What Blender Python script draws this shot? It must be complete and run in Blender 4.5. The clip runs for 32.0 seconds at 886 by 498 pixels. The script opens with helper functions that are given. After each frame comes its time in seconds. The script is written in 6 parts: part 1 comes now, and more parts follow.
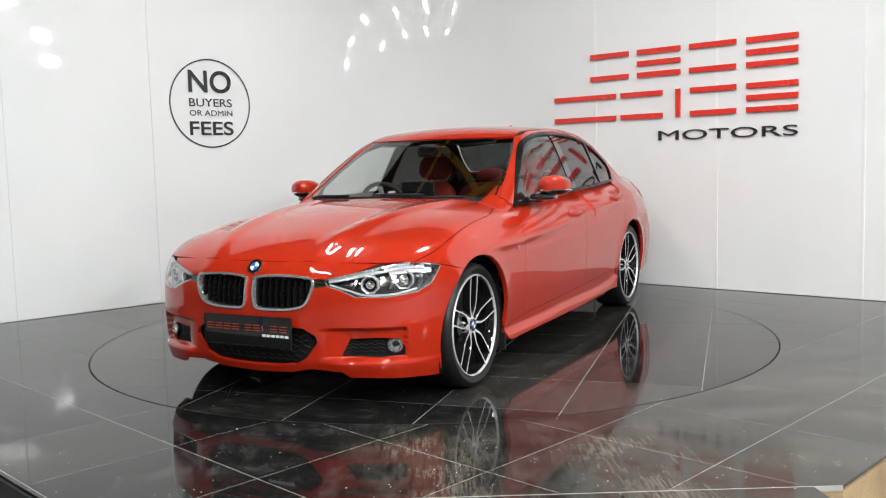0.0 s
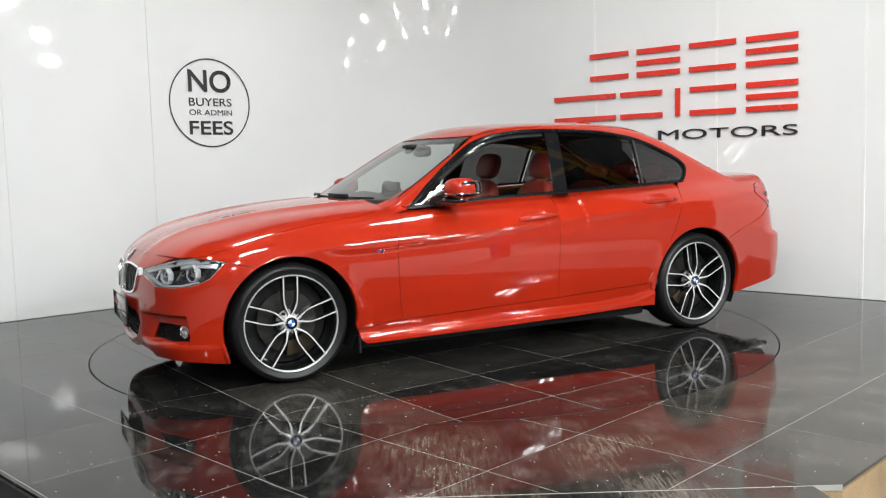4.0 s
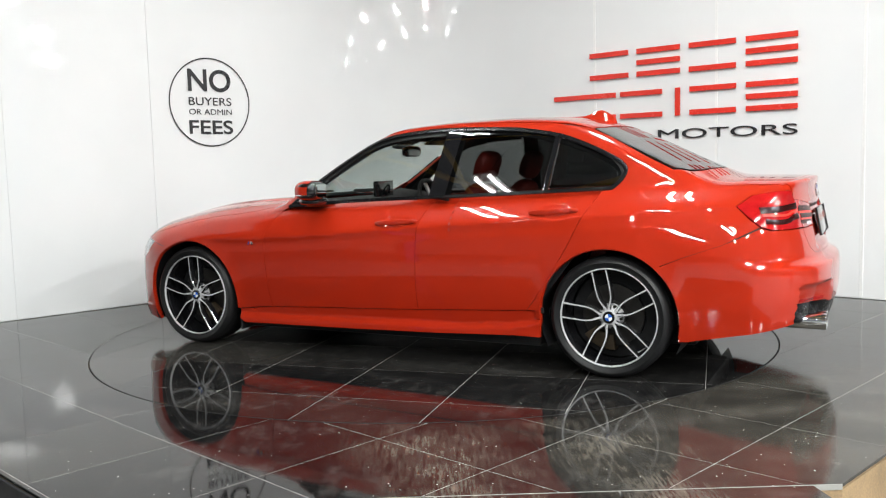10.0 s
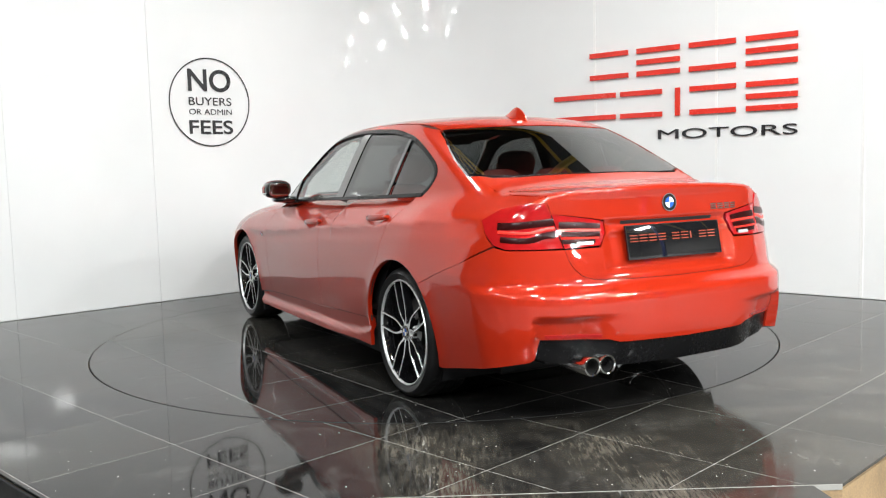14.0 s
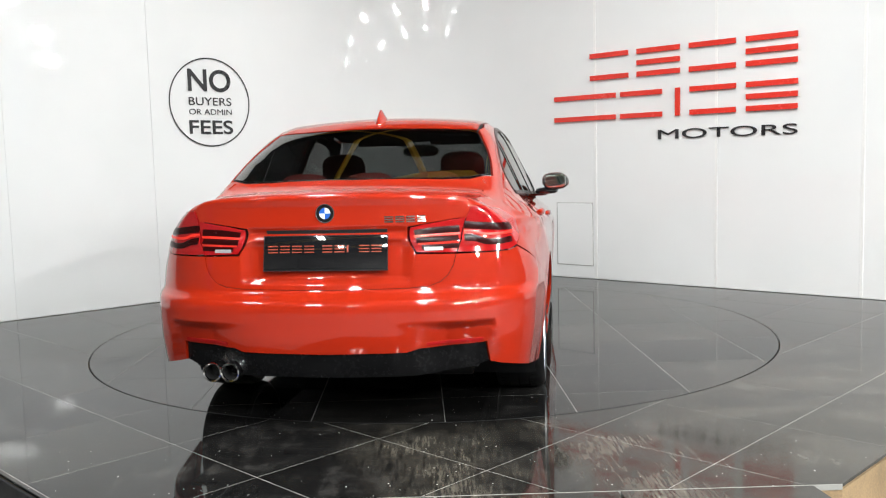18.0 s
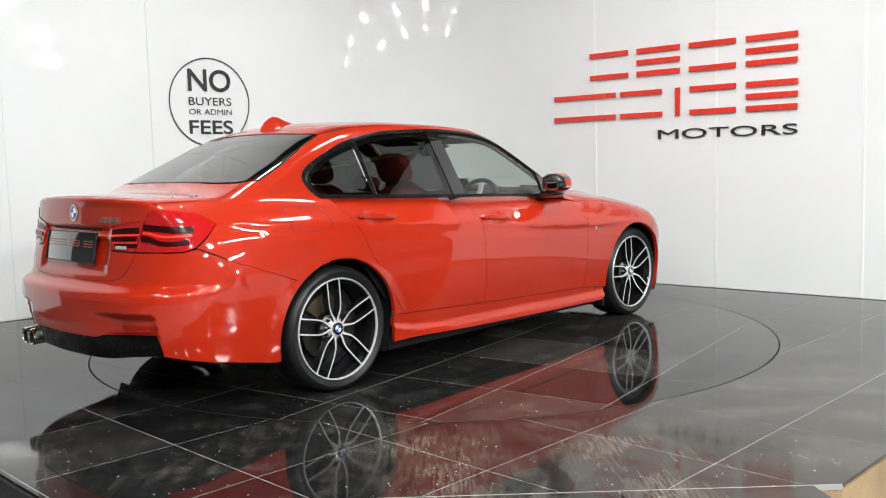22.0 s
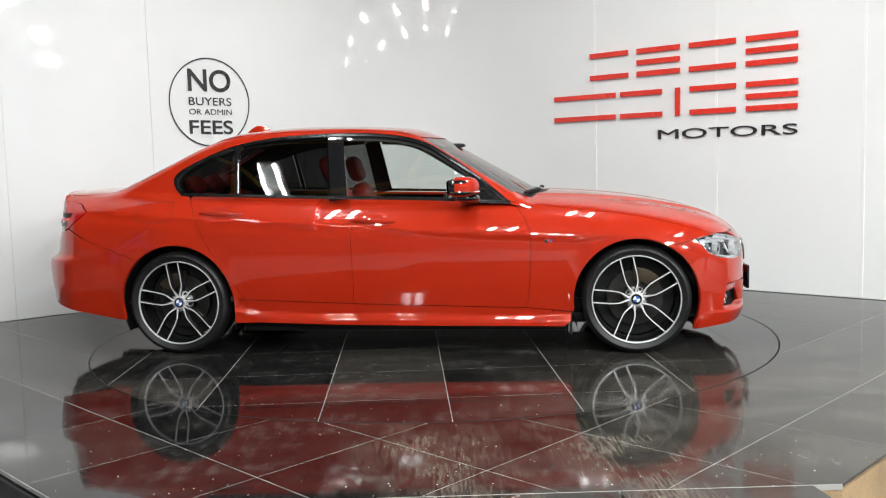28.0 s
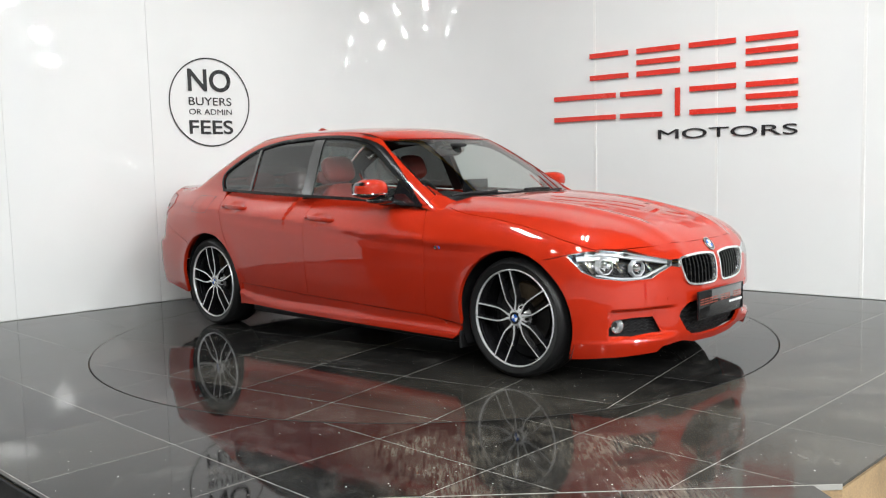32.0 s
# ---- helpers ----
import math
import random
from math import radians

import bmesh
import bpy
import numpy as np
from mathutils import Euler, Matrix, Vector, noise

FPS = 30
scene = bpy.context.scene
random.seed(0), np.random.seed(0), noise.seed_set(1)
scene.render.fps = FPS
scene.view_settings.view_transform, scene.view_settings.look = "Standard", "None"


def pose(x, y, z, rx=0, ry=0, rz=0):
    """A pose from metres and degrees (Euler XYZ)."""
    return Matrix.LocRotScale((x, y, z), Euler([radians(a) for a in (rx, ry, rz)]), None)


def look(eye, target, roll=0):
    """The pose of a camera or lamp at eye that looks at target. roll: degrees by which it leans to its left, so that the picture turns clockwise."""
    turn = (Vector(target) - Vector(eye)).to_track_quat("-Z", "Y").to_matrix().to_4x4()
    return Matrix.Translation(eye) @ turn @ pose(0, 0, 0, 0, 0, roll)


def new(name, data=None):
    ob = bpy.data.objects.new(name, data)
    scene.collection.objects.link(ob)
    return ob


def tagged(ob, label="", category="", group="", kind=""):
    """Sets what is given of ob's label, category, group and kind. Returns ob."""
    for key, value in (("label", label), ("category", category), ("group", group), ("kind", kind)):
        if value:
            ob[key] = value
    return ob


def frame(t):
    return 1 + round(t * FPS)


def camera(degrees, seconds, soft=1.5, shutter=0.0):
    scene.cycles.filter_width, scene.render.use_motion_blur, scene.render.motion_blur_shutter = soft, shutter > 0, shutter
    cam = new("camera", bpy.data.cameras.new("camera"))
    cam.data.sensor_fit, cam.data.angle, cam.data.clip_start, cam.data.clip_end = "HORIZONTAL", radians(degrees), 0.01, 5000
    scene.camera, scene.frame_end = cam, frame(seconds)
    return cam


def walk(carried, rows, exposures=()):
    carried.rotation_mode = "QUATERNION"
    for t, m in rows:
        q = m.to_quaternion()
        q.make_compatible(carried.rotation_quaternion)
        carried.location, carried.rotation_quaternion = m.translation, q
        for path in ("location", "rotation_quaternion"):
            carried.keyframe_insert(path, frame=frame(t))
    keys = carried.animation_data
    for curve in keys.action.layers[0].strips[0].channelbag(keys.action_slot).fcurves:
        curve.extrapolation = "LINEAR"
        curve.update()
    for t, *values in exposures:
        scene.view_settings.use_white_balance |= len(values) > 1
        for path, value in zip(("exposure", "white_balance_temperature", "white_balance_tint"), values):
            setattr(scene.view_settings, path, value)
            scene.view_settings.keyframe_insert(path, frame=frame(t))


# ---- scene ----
# ---- camera: stands on the showroom floor before the stage, with a slight nudge in the first seconds ----
cam = camera(52.8, 32.0, soft=1.2)
EYE = Vector((0.0, -6.1183, 1.1446))


def view(right, down):
    """The fixed view, turned by a few hundredths of a degree."""
    way = Vector((0.0115, 1.0, -0.0953)) + Vector((-right, 0, down))
    return look(EYE, EYE + way * 5, -1.49)


STEADY = view(0, 0)
walk(cam, [(0.0, view(0.0004, 0.0013)), (1.0, view(0.0002, 0.0018)), (2.4, view(0.0002, 0.0018)), (3.5, view(0.0002, 0.0012)),
           (5.2, STEADY), (32.0, STEADY)],
     [(0, -0.34), (6, -0.38), (8, -0.30), (10, -0.20), (13, -0.08), (17, -0.18), (23, -0.22), (28, -0.28), (32, -0.26)])

# ---- world and lights ----
world = bpy.data.worlds.new("hall_air")
scene.world = world
world.use_nodes = True
world.node_tree.nodes["Background"].inputs[0].default_value = (0.9, 0.95, 1.0, 1)
world.node_tree.nodes["Background"].inputs[1].default_value = 0.02

LAMPS = [  # x, y, z, turn, length, watts of each twin-tube batten
    (-3.1, -3.6, 4.6, 78, 1.2, 24), (0.0, -3.6, 4.6, 78, 1.2, 58), (3.1, -3.6, 4.6, 78, 1.2, 95),
    (-1.3, -0.5, 4.6, 78, 1.2, 58), (1.3, -0.5, 4.6, 78, 1.2, 70),
    (-3.1, -7.0, 4.6, 78, 1.2, 120), (0.0, -7.0, 4.6, 78, 1.2, 225), (3.1, -7.0, 4.6, 78, 1.2, 380),
    (-3.1, -10.5, 4.6, 78, 1.2, 150), (0.0, -10.5, 4.6, 78, 1.2, 260), (3.1, -10.5, 4.6, 78, 1.2, 400),
    # rows further off in the hall, to the east
    (10.9, -7.2, 4.6, -28, 1.5, 720), (6.9, -6.0, 4.6, 78, 1.2, 680), (7.4, -11.2, 4.6, -28, 1.5, 1000), (15.4, -9.6, 4.6, -28, 1.5, 1100)]
TUBE_GAP = 0.22
for x, y, z, turn, length, watts in LAMPS:
    for side_shift in (-TUBE_GAP / 2, TUBE_GAP / 2):
        data = bpy.data.lights.new("batten_light", "AREA")
        data.shape, data.size, data.size_y, data.energy, data.color = "RECTANGLE", length, 0.06, watts / 2, (0.975, 1.0, 0.99)
        ob = new("batten_light", data)
        ob.matrix_world = pose(x, y, z - 0.062, 0, 0, turn) @ Matrix.Translation((0, side_shift, 0))

# ---- materials ----


def material(name, color, rough=0.5, metal=0.0, coat=0.0, **more):
    """A principled material; returns it with its nodes, links and shader for further work."""
    m = bpy.data.materials.new(name)
    m.use_nodes = True
    n, l = m.node_tree.nodes, m.node_tree.links
    b = n["Principled BSDF"]
    b.inputs["Base Color"].default_value = (*color, 1)
    b.inputs["Roughness"].default_value, b.inputs["Metallic"].default_value = rough, metal
    b.inputs["Coat Weight"].default_value = coat
    for key, value in more.items():
        b.inputs[key.replace("_", " ")].default_value = value
    return m, n, l, b


def noise_tex(n, l, scale, detail=4.0, rough=0.55, space="Object", stretch=None):
    c = n.new("ShaderNodeTexCoord")
    t = n.new("ShaderNodeTexNoise")
    t.inputs["Scale"].default_value, t.inputs["Detail"].default_value, t.inputs["Roughness"].default_value = scale, detail, rough
    src = c.outputs[space]
    if stretch:
        mp = n.new("ShaderNodeMapping")
        mp.inputs["Scale"].default_value = stretch
        l.new(src, mp.inputs["Vector"])
        src = mp.outputs["Vector"]
    l.new(src, t.inputs["Vector"])
    return t


def ramp(n, l, src, stops):
    r = n.new("ShaderNodeValToRGB")
    while len(r.color_ramp.elements) < len(stops):
        r.color_ramp.elements.new(0.5)
    for e, (p, v) in zip(r.color_ramp.elements, stops):
        e.position, e.color = p, (*(v if isinstance(v, tuple) else (v, v, v)), 1)
    l.new(src, r.inputs["Fac"])
    return r


def bump(n, l, b, src, strength, distance):
    u = n.new("ShaderNodeBump")
    u.inputs["Strength"].default_value, u.inputs["Distance"].default_value = strength, distance
    l.new(src, u.inputs["Height"])
    l.new(u.outputs["Normal"], b.inputs["Normal"])
    return u


def grained(name, color, rough, metal=0.0, coat=0.0, scale=60.0, vary=0.12, relief=0.0, **more):
    """A surface with grain at two scales in its colour and gloss, and fine relief."""
    m, n, l, b = material(name, color, rough, metal, coat, **more)
    fine, broad = noise_tex(n, l, scale), noise_tex(n, l, scale / 14)
    mix = n.new("ShaderNodeMath")
    mix.operation = "ADD"
    l.new(fine.outputs["Fac"], mix.inputs[0])
    l.new(broad.outputs["Fac"], mix.inputs[1])
    lo, hi = tuple(c * (1 - vary) for c in color), tuple(min(1, c * (1 + vary)) for c in color)
    half = n.new("ShaderNodeMath")
    half.operation = "MULTIPLY"
    half.inputs[1].default_value = 0.5
    l.new(mix.outputs[0], half.inputs[0])
    l.new(ramp(n, l, half.outputs[0], [(0.3, lo), (0.7, hi)]).outputs[0], b.inputs["Base Color"])
    l.new(ramp(n, l, half.outputs[0], [(0.3, rough * 0.8), (0.7, min(1, rough * 1.2))]).outputs[0], b.inputs["Roughness"])
    if relief:
        bump(n, l, b, fine.outputs["Fac"], 0.4, relief)
    return m


def paint_material():
    m, n, l, b = material("red_metallic_paint", (0.348, 0.0170, 0.0042), 0.36, 0.0, 1.0, Coat_Roughness=0.008, Coat_IOR=1.55, Specular_IOR_Level=0.05)
    fine, broad = noise_tex(n, l, 900, 2), noise_tex(n, l, 2.2)
    l.new(ramp(n, l, broad.outputs["Fac"], [(0.35, (0.338, 0.0164, 0.0040)), (0.65, (0.358, 0.0176, 0.0044))]).outputs[0], b.inputs["Base Color"])
    l.new(ramp(n, l, fine.outputs["Fac"], [(0.3, 0.30), (0.7, 0.44)]).outputs[0], b.inputs["Roughness"])
    wave = noise_tex(n, l, 9, 2)
    u = n.new("ShaderNodeBump")
    u.inputs["Strength"].default_value, u.inputs["Distance"].default_value = 0.02, 0.002
    l.new(wave.outputs["Fac"], u.inputs["Height"])
    l.new(u.outputs["Normal"], b.inputs["Coat Normal"])
    return m


def tile_material():
    """Dark polished porcelain with cloudy smears, scuffs and white dust specks."""
    m, n, l, b = material("dark_polished_tile", (0.02, 0.02, 0.021), 0.1, IOR=1.29)
    cloud = noise_tex(n, l, 1.7, 8, 0.65, "Object", (1.0, 2.2, 1))
    veil = noise_tex(n, l, 14, 6, 0.7, "Object", (1, 0.35, 1))
    add = n.new("ShaderNodeMath")
    add.operation = "MULTIPLY"
    l.new(cloud.outputs["Fac"], add.inputs[0])
    l.new(veil.outputs["Fac"], add.inputs[1])
    info = n.new("ShaderNodeObjectInfo")
    tone = n.new("ShaderNodeMapRange")
    tone.inputs["To Min"].default_value, tone.inputs["To Max"].default_value = 0.75, 1.3
    l.new(info.outputs["Random"], tone.inputs["Value"])
    base = ramp(n, l, add.outputs[0], [(0.12, (0.004, 0.004, 0.0044)), (0.28, (0.013, 0.0126, 0.0122)), (0.42, (0.052, 0.050, 0.047))])
    mul = n.new("ShaderNodeVectorMath")
    mul.operation = "SCALE"
    l.new(base.outputs[0], mul.inputs[0])
    l.new(tone.outputs[0], mul.inputs["Scale"])
    coord = n.new("ShaderNodeTexCoord")
    dots = n.new("ShaderNodeTexVoronoi")
    dots.inputs["Scale"].default_value = 24
    l.new(coord.outputs["Object"], dots.inputs["Vector"])
    speck = ramp(n, l, dots.outputs["Distance"], [(0.0, 1.0), (0.055, 1.0), (0.07, 0.0)])
    chance = n.new("ShaderNodeSeparateColor")
    l.new(dots.outputs["Color"], chance.inputs[0])
    pick = n.new("ShaderNodeMath")
    pick.operation = "GREATER_THAN"
    pick.inputs[1].default_value = 0.42
    l.new(chance.outputs[0], pick.inputs[0])
    hit = n.new("ShaderNodeMath")
    hit.operation = "MULTIPLY"
    l.new(speck.outputs[0], hit.inputs[0])
    l.new(pick.outputs[0], hit.inputs[1])
    mix = n.new("ShaderNodeMix")
    mix.data_type = "RGBA"
    l.new(hit.outputs[0], mix.inputs["Factor"])
    l.new(mul.outputs[0], mix.inputs["A"])
    mix.inputs["B"].default_value = (0.75, 0.75, 0.72, 1)
    l.new(mix.outputs["Result"], b.inputs["Base Color"])
    streak = noise_tex(n, l, 7, 7, 0.7, "Object", (9.0, 0.7, 1))
    dusty = n.new("ShaderNodeMapRange")
    dusty.inputs["From Min"].default_value, dusty.inputs["From Max"].default_value = 0.55, 0.95
    l.new(info.outputs["Random"], dusty.inputs["Value"])
    patch = n.new("ShaderNodeMath")
    patch.operation = "MULTIPLY"
    l.new(dusty.outputs[0], patch.inputs[0])
    l.new(ramp(n, l, streak.outputs["Fac"], [(0.30, 0.15), (0.72, 0.8)]).outputs[0], patch.inputs[1])
    soil_haze = n.new("ShaderNodeMix")
    soil_haze.data_type = "RGBA"
    l.new(mul.outputs[0], soil_haze.inputs["A"])
    # dusty wheel tracks before the turntable, with tyre streaks along the way in
    where = n.new("ShaderNodeSeparateXYZ")
    l.new(coord.outputs["Object"], where.inputs[0])

    def calc(op, a, b=0.0, c=0.0):
        q = n.new("ShaderNodeMath")
        q.operation = op
        for i, v in enumerate((a, b, c)):
            if isinstance(v, float):
                q.inputs[i].default_value = v
            else:
                l.new(v, q.inputs[i])
        return q.outputs[0]
    bend = calc("MULTIPLY_ADD", where.outputs[1], 0.30, 0.80)
    offs = calc("SUBTRACT", calc("ABSOLUTE", calc("ADD", where.outputs[0], bend)), 0.0)
    twin = calc("SUBTRACT", calc("ABSOLUTE", calc("ADD", where.outputs[0], calc("MULTIPLY_ADD", where.outputs[1], 0.22, -0.14))), 0.0)
    track = noise_tex(n, l, 6, 8, 0.75, "Object", (11.0, 1.1, 1))
    blot = noise_tex(n, l, 3.2, 5, 0.6)
    width = ramp(n, l, calc("MINIMUM", offs, twin), [(0.08, 1.0), (0.42, 0.0)])
    near = ramp(n, l, calc("MULTIPLY_ADD", where.outputs[1], -1.0, -2.0), [(0.20, 0.0), (0.32, 1.0), (0.9, 1.0)])
    tread = ramp(n, l, track.outputs["Fac"], [(0.40, 0.05), (0.62, 1.0)])
    worn_in = ramp(n, l, blot.outputs["Fac"], [(0.38, 0.15), (0.60, 1.0)])
    dirt = calc("MULTIPLY", calc("MULTIPLY", width.outputs[0], near.outputs[0]), calc("MULTIPLY", tread.outputs[0], worn_in.outputs[0]))
    # haze of reflected light, with some dust, painted paler towards the right front
    rightward = ramp(n, l, calc("MULTIPLY_ADD", where.outputs[0], 0.4, -0.1), [(0.0, 0.0), (0.5, 1.0)])
    outer = ramp(n, l, calc("MULTIPLY_ADD", where.outputs[1], -0.5, 0.0), [(0.15, 0.0), (0.8, 1.0)])
    dust_haze = calc("MULTIPLY", calc("MULTIPLY", rightward.outputs[0], outer.outputs[0]), ramp(n, l, cloud.outputs["Fac"], [(0.30, 0.12), (0.70, 0.42)]).outputs[0])
    patch_out = calc("MAXIMUM", calc("MAXIMUM", calc("MULTIPLY", patch.outputs[0], 0.3), dust_haze), dirt)
    l.new(patch_out, soil_haze.inputs["Factor"])
    soil_haze.inputs["B"].default_value = (0.125, 0.112, 0.090, 1)
    l.new(soil_haze.outputs["Result"], mix.inputs["A"])
    rough = ramp(n, l, add.outputs[0], [(0.12, 0.025), (0.32, 0.055), (0.55, 0.14)])
    worn = n.new("ShaderNodeMath")
    worn.operation = "MULTIPLY_ADD"
    worn.inputs[1].default_value = 0.22
    l.new(patch_out, worn.inputs[0])
    l.new(rough.outputs[0], worn.inputs[2])
    l.new(worn.outputs[0], b.inputs["Roughness"])
    bump(n, l, b, veil.outputs["Fac"], 0.05, 0.001)
    return m


def cladding_material():
    m, n, l, b = material("white_gloss_cladding", (0.74, 0.745, 0.745), 0.2, IOR=1.45)
    broad, fine = noise_tex(n, l, 0.9, 3), noise_tex(n, l, 26, 5)
    l.new(ramp(n, l, broad.outputs["Fac"], [(0.3, (0.72, 0.727, 0.728)), (0.7, (0.76, 0.765, 0.765))]).outputs[0], b.inputs["Base Color"])
    l.new(ramp(n, l, fine.outputs["Fac"], [(0.3, 0.015), (0.7, 0.035)]).outputs[0], b.inputs["Roughness"])
    bump(n, l, b, noise_tex(n, l, 2.6, 2, 0.5, "Object", (1, 1, 0.35)).outputs["Fac"], 0.07, 0.02)
    return m


def thin_glass(name, tint, ior=1.45):
    """A pane: clear tint straight through, gloss by its angle."""
    m = bpy.data.materials.new(name)
    m.use_nodes = True
    n, l = m.node_tree.nodes, m.node_tree.links
    n.clear()
    out, mix = n.new("ShaderNodeOutputMaterial"), n.new("ShaderNodeMixShader")
    clear, gloss, fres = n.new("ShaderNodeBsdfTransparent"), n.new("ShaderNodeBsdfGlossy"), n.new("ShaderNodeLayerWeight")
    fres.inputs["Blend"].default_value = 0.5
    fifth, share = n.new("ShaderNodeMath"), n.new("ShaderNodeMath")
    fifth.operation, share.operation = "POWER", "MULTIPLY_ADD"
    fifth.inputs[1].default_value = 4.0
    flat = 2 * ((ior - 1) / (ior + 1)) ** 2
    share.inputs[1].default_value, share.inputs[2].default_value = 1 - flat, flat
    l.new(fres.outputs["Facing"], fifth.inputs[0])
    l.new(fifth.outputs[0], share.inputs[0])
    clear.inputs["Color"].default_value = (*tint, 1)
    gloss.inputs["Roughness"].default_value = 0.01
    l.new(share.outputs[0], mix.inputs[0])
    l.new(clear.outputs[0], mix.inputs[1])
    l.new(gloss.outputs[0], mix.inputs[2])
    l.new(mix.outputs[0], out.inputs[0])
    return m


PAINT = paint_material()
TILE = tile_material()
CLAD = cladding_material()
GROUT = grained("pale_grout", (0.26, 0.255, 0.24), 0.8, scale=90)
GAP = grained("black_gap", (0.006, 0.006, 0.006), 0.7, scale=40)
CHIP = grained("raw_chipboard", (0.25, 0.17, 0.09), 0.85, scale=120, vary=0.35, relief=0.002)
HALL = grained("hall_concrete", (0.16, 0.155, 0.15), 0.8, scale=8, vary=0.2)
HALLWALL = grained("hall_grey_wall", (0.38, 0.375, 0.36), 0.8, scale=6, vary=0.2)
ROOFING = grained("hall_dark_ceiling", (0.05, 0.048, 0.045), 0.8, scale=5, vary=0.2)
STEEL_Y = grained("yellow_painted_steel", (0.72, 0.46, 0.05), 0.45, scale=30)
STEEL_B = grained("blue_painted_steel", (0.02, 0.05, 0.25), 0.5, scale=30)
TUBE_GLOW = material("fluorescent_tube", (0.9, 0.9, 0.9), 0.4, Emission_Color=(0.95, 1.0, 0.98, 1), Emission_Strength=110.0)[0]
WHITE_P = grained("white_enamel", (0.75, 0.75, 0.74), 0.35, scale=50, vary=0.05)
SIGN_RED = grained("red_acrylic", (0.66, 0.036, 0.022), 0.25, scale=40, vary=0.05)
SIGN_BLACK = grained("black_vinyl", (0.018, 0.018, 0.020), 0.3, scale=40, vary=0.1)
RUBBER = grained("tyre_rubber", (0.009, 0.009, 0.0095), 0.40, scale=160, vary=0.2, relief=0.0006, Specular_IOR_Level=0.3)
SATIN_BLACK = grained("satin_black_trim", (0.005, 0.005, 0.0055), 0.26, scale=60, vary=0.2, Specular_IOR_Level=0.15)
GLOSS_BLACK = grained("gloss_black", (0.008, 0.008, 0.009), 0.06, 0, 1.0, scale=30, vary=0.2)
MATT_BLACK = grained("matt_black_plastic", (0.012, 0.012, 0.013), 0.5, scale=200, vary=0.2, relief=0.0003, Specular_IOR_Level=0.22)
CHROME = grained("chrome", (0.92, 0.93, 0.94), 0.06, 1.0, scale=20, vary=0.03)
BRIGHT = grained("satin_chrome", (0.92, 0.93, 0.94), 0.16, 0.88, scale=30, vary=0.04)
CUT_ALLOY = grained("machined_alloy", (0.80, 0.80, 0.81), 0.30, 0.55, scale=300, vary=0.06)
DISC = grained("brake_iron", (0.07, 0.067, 0.064), 0.4, 1.0, scale=90, vary=0.2)
CALIPER = grained("rusty_caliper_iron", (0.05, 0.035, 0.02), 0.6, 0.5, scale=50, vary=0.3)
LEATHER = grained("red_leather", (0.25, 0.020, 0.012), 0.5, scale=220, vary=0.12, relief=0.0006)
TRIM_IN = grained("black_cabin_plastic", (0.014, 0.014, 0.015), 0.55, scale=180, vary=0.2, relief=0.0004, Specular_IOR_Level=0.22)
CARPET = grained("black_carpet", (0.010, 0.010, 0.011), 0.95, scale=400, vary=0.3, relief=0.001, Specular_IOR_Level=0.22)
LINER = grained("black_headliner", (0.03, 0.03, 0.031), 0.9, scale=300, vary=0.1, relief=0.0005)
SCREEN = thin_glass("clear_green_glass", (0.74, 0.79, 0.77), 1.75)
SIDE_GLASS = thin_glass("clear_side_glass", (0.86, 0.90, 0.88), 1.5)
PRIVACY = thin_glass("dark_privacy_glass", (0.12, 0.125, 0.125), 1.5)
REAR_TINT = thin_glass("tinted_rear_glass", (0.13, 0.135, 0.135), 1.95)
MIRROR = grained("mirror_silver", (0.80, 0.81, 0.82), 0.02, 1.0, scale=20, vary=0.02)
LENS = thin_glass("clear_lamp_lens", (0.95, 0.96, 0.97))
RED_LAMP = grained("red_lamp_plastic", (0.34, 0.007, 0.008), 0.10, 0, 0.8, scale=30, vary=0.15)
DARK_RED = grained("smoked_red_plastic", (0.022, 0.0015, 0.0015), 0.25, 0, 0.0, scale=30, vary=0.2, Specular_IOR_Level=0.2)
LAMP_GREY = grained("lamp_reflector_grey", (0.52, 0.53, 0.55), 0.25, 0.4, scale=60, vary=0.1)
LAMP_DARK = grained("lamp_bowl_chrome", (0.62, 0.63, 0.64), 0.18, 0.85, scale=40, vary=0.3, relief=0.004)
LAMP_BOWL = grained("lamp_bowl_black", (0.03, 0.03, 0.032), 0.2, 0.3, 0.5, scale=40, vary=0.2)
LAMP_GLOW = grained("lamp_red_light_guide", (0.85, 0.03, 0.015), 0.35, 0, 0.2, scale=30, vary=0.1)
PLATE_RED = grained("dim_red_print", (0.30, 0.045, 0.02), 0.3, scale=40, vary=0.1)
BLUE_E = grained("blue_enamel", (0.02, 0.10, 0.42), 0.2, 0, 0.5, scale=40)
WHITE_E = grained("white_badge_enamel", (0.75, 0.76, 0.78), 0.2, 0, 0.5, scale=40, vary=0.03)

# ---- mesh helpers ----


def mesh_object(name, bm, mat, parent=None, label="", smooth=35):
    me = bpy.data.meshes.new(name)
    bm.normal_update()
    bm.to_mesh(me)
    bm.free()
    for one in (mat if isinstance(mat, (list, tuple)) else [mat]):
        me.materials.append(one)
    if smooth:
        me.shade_smooth()
        me.set_sharp_from_angle(angle=radians(smooth))
    ob = new(name, me)
    if parent:
        ob.parent = parent
    if label:
        ob["label"] = label
    return ob


def part(name, bm, mat, parent, label="", smooth=35):
    return mesh_object(name, bm, mat, parent, label, smooth)


def put(bm, m=None):
    if m is not None:
        bmesh.ops.transform(bm, matrix=m, verts=bm.verts)
    return bm


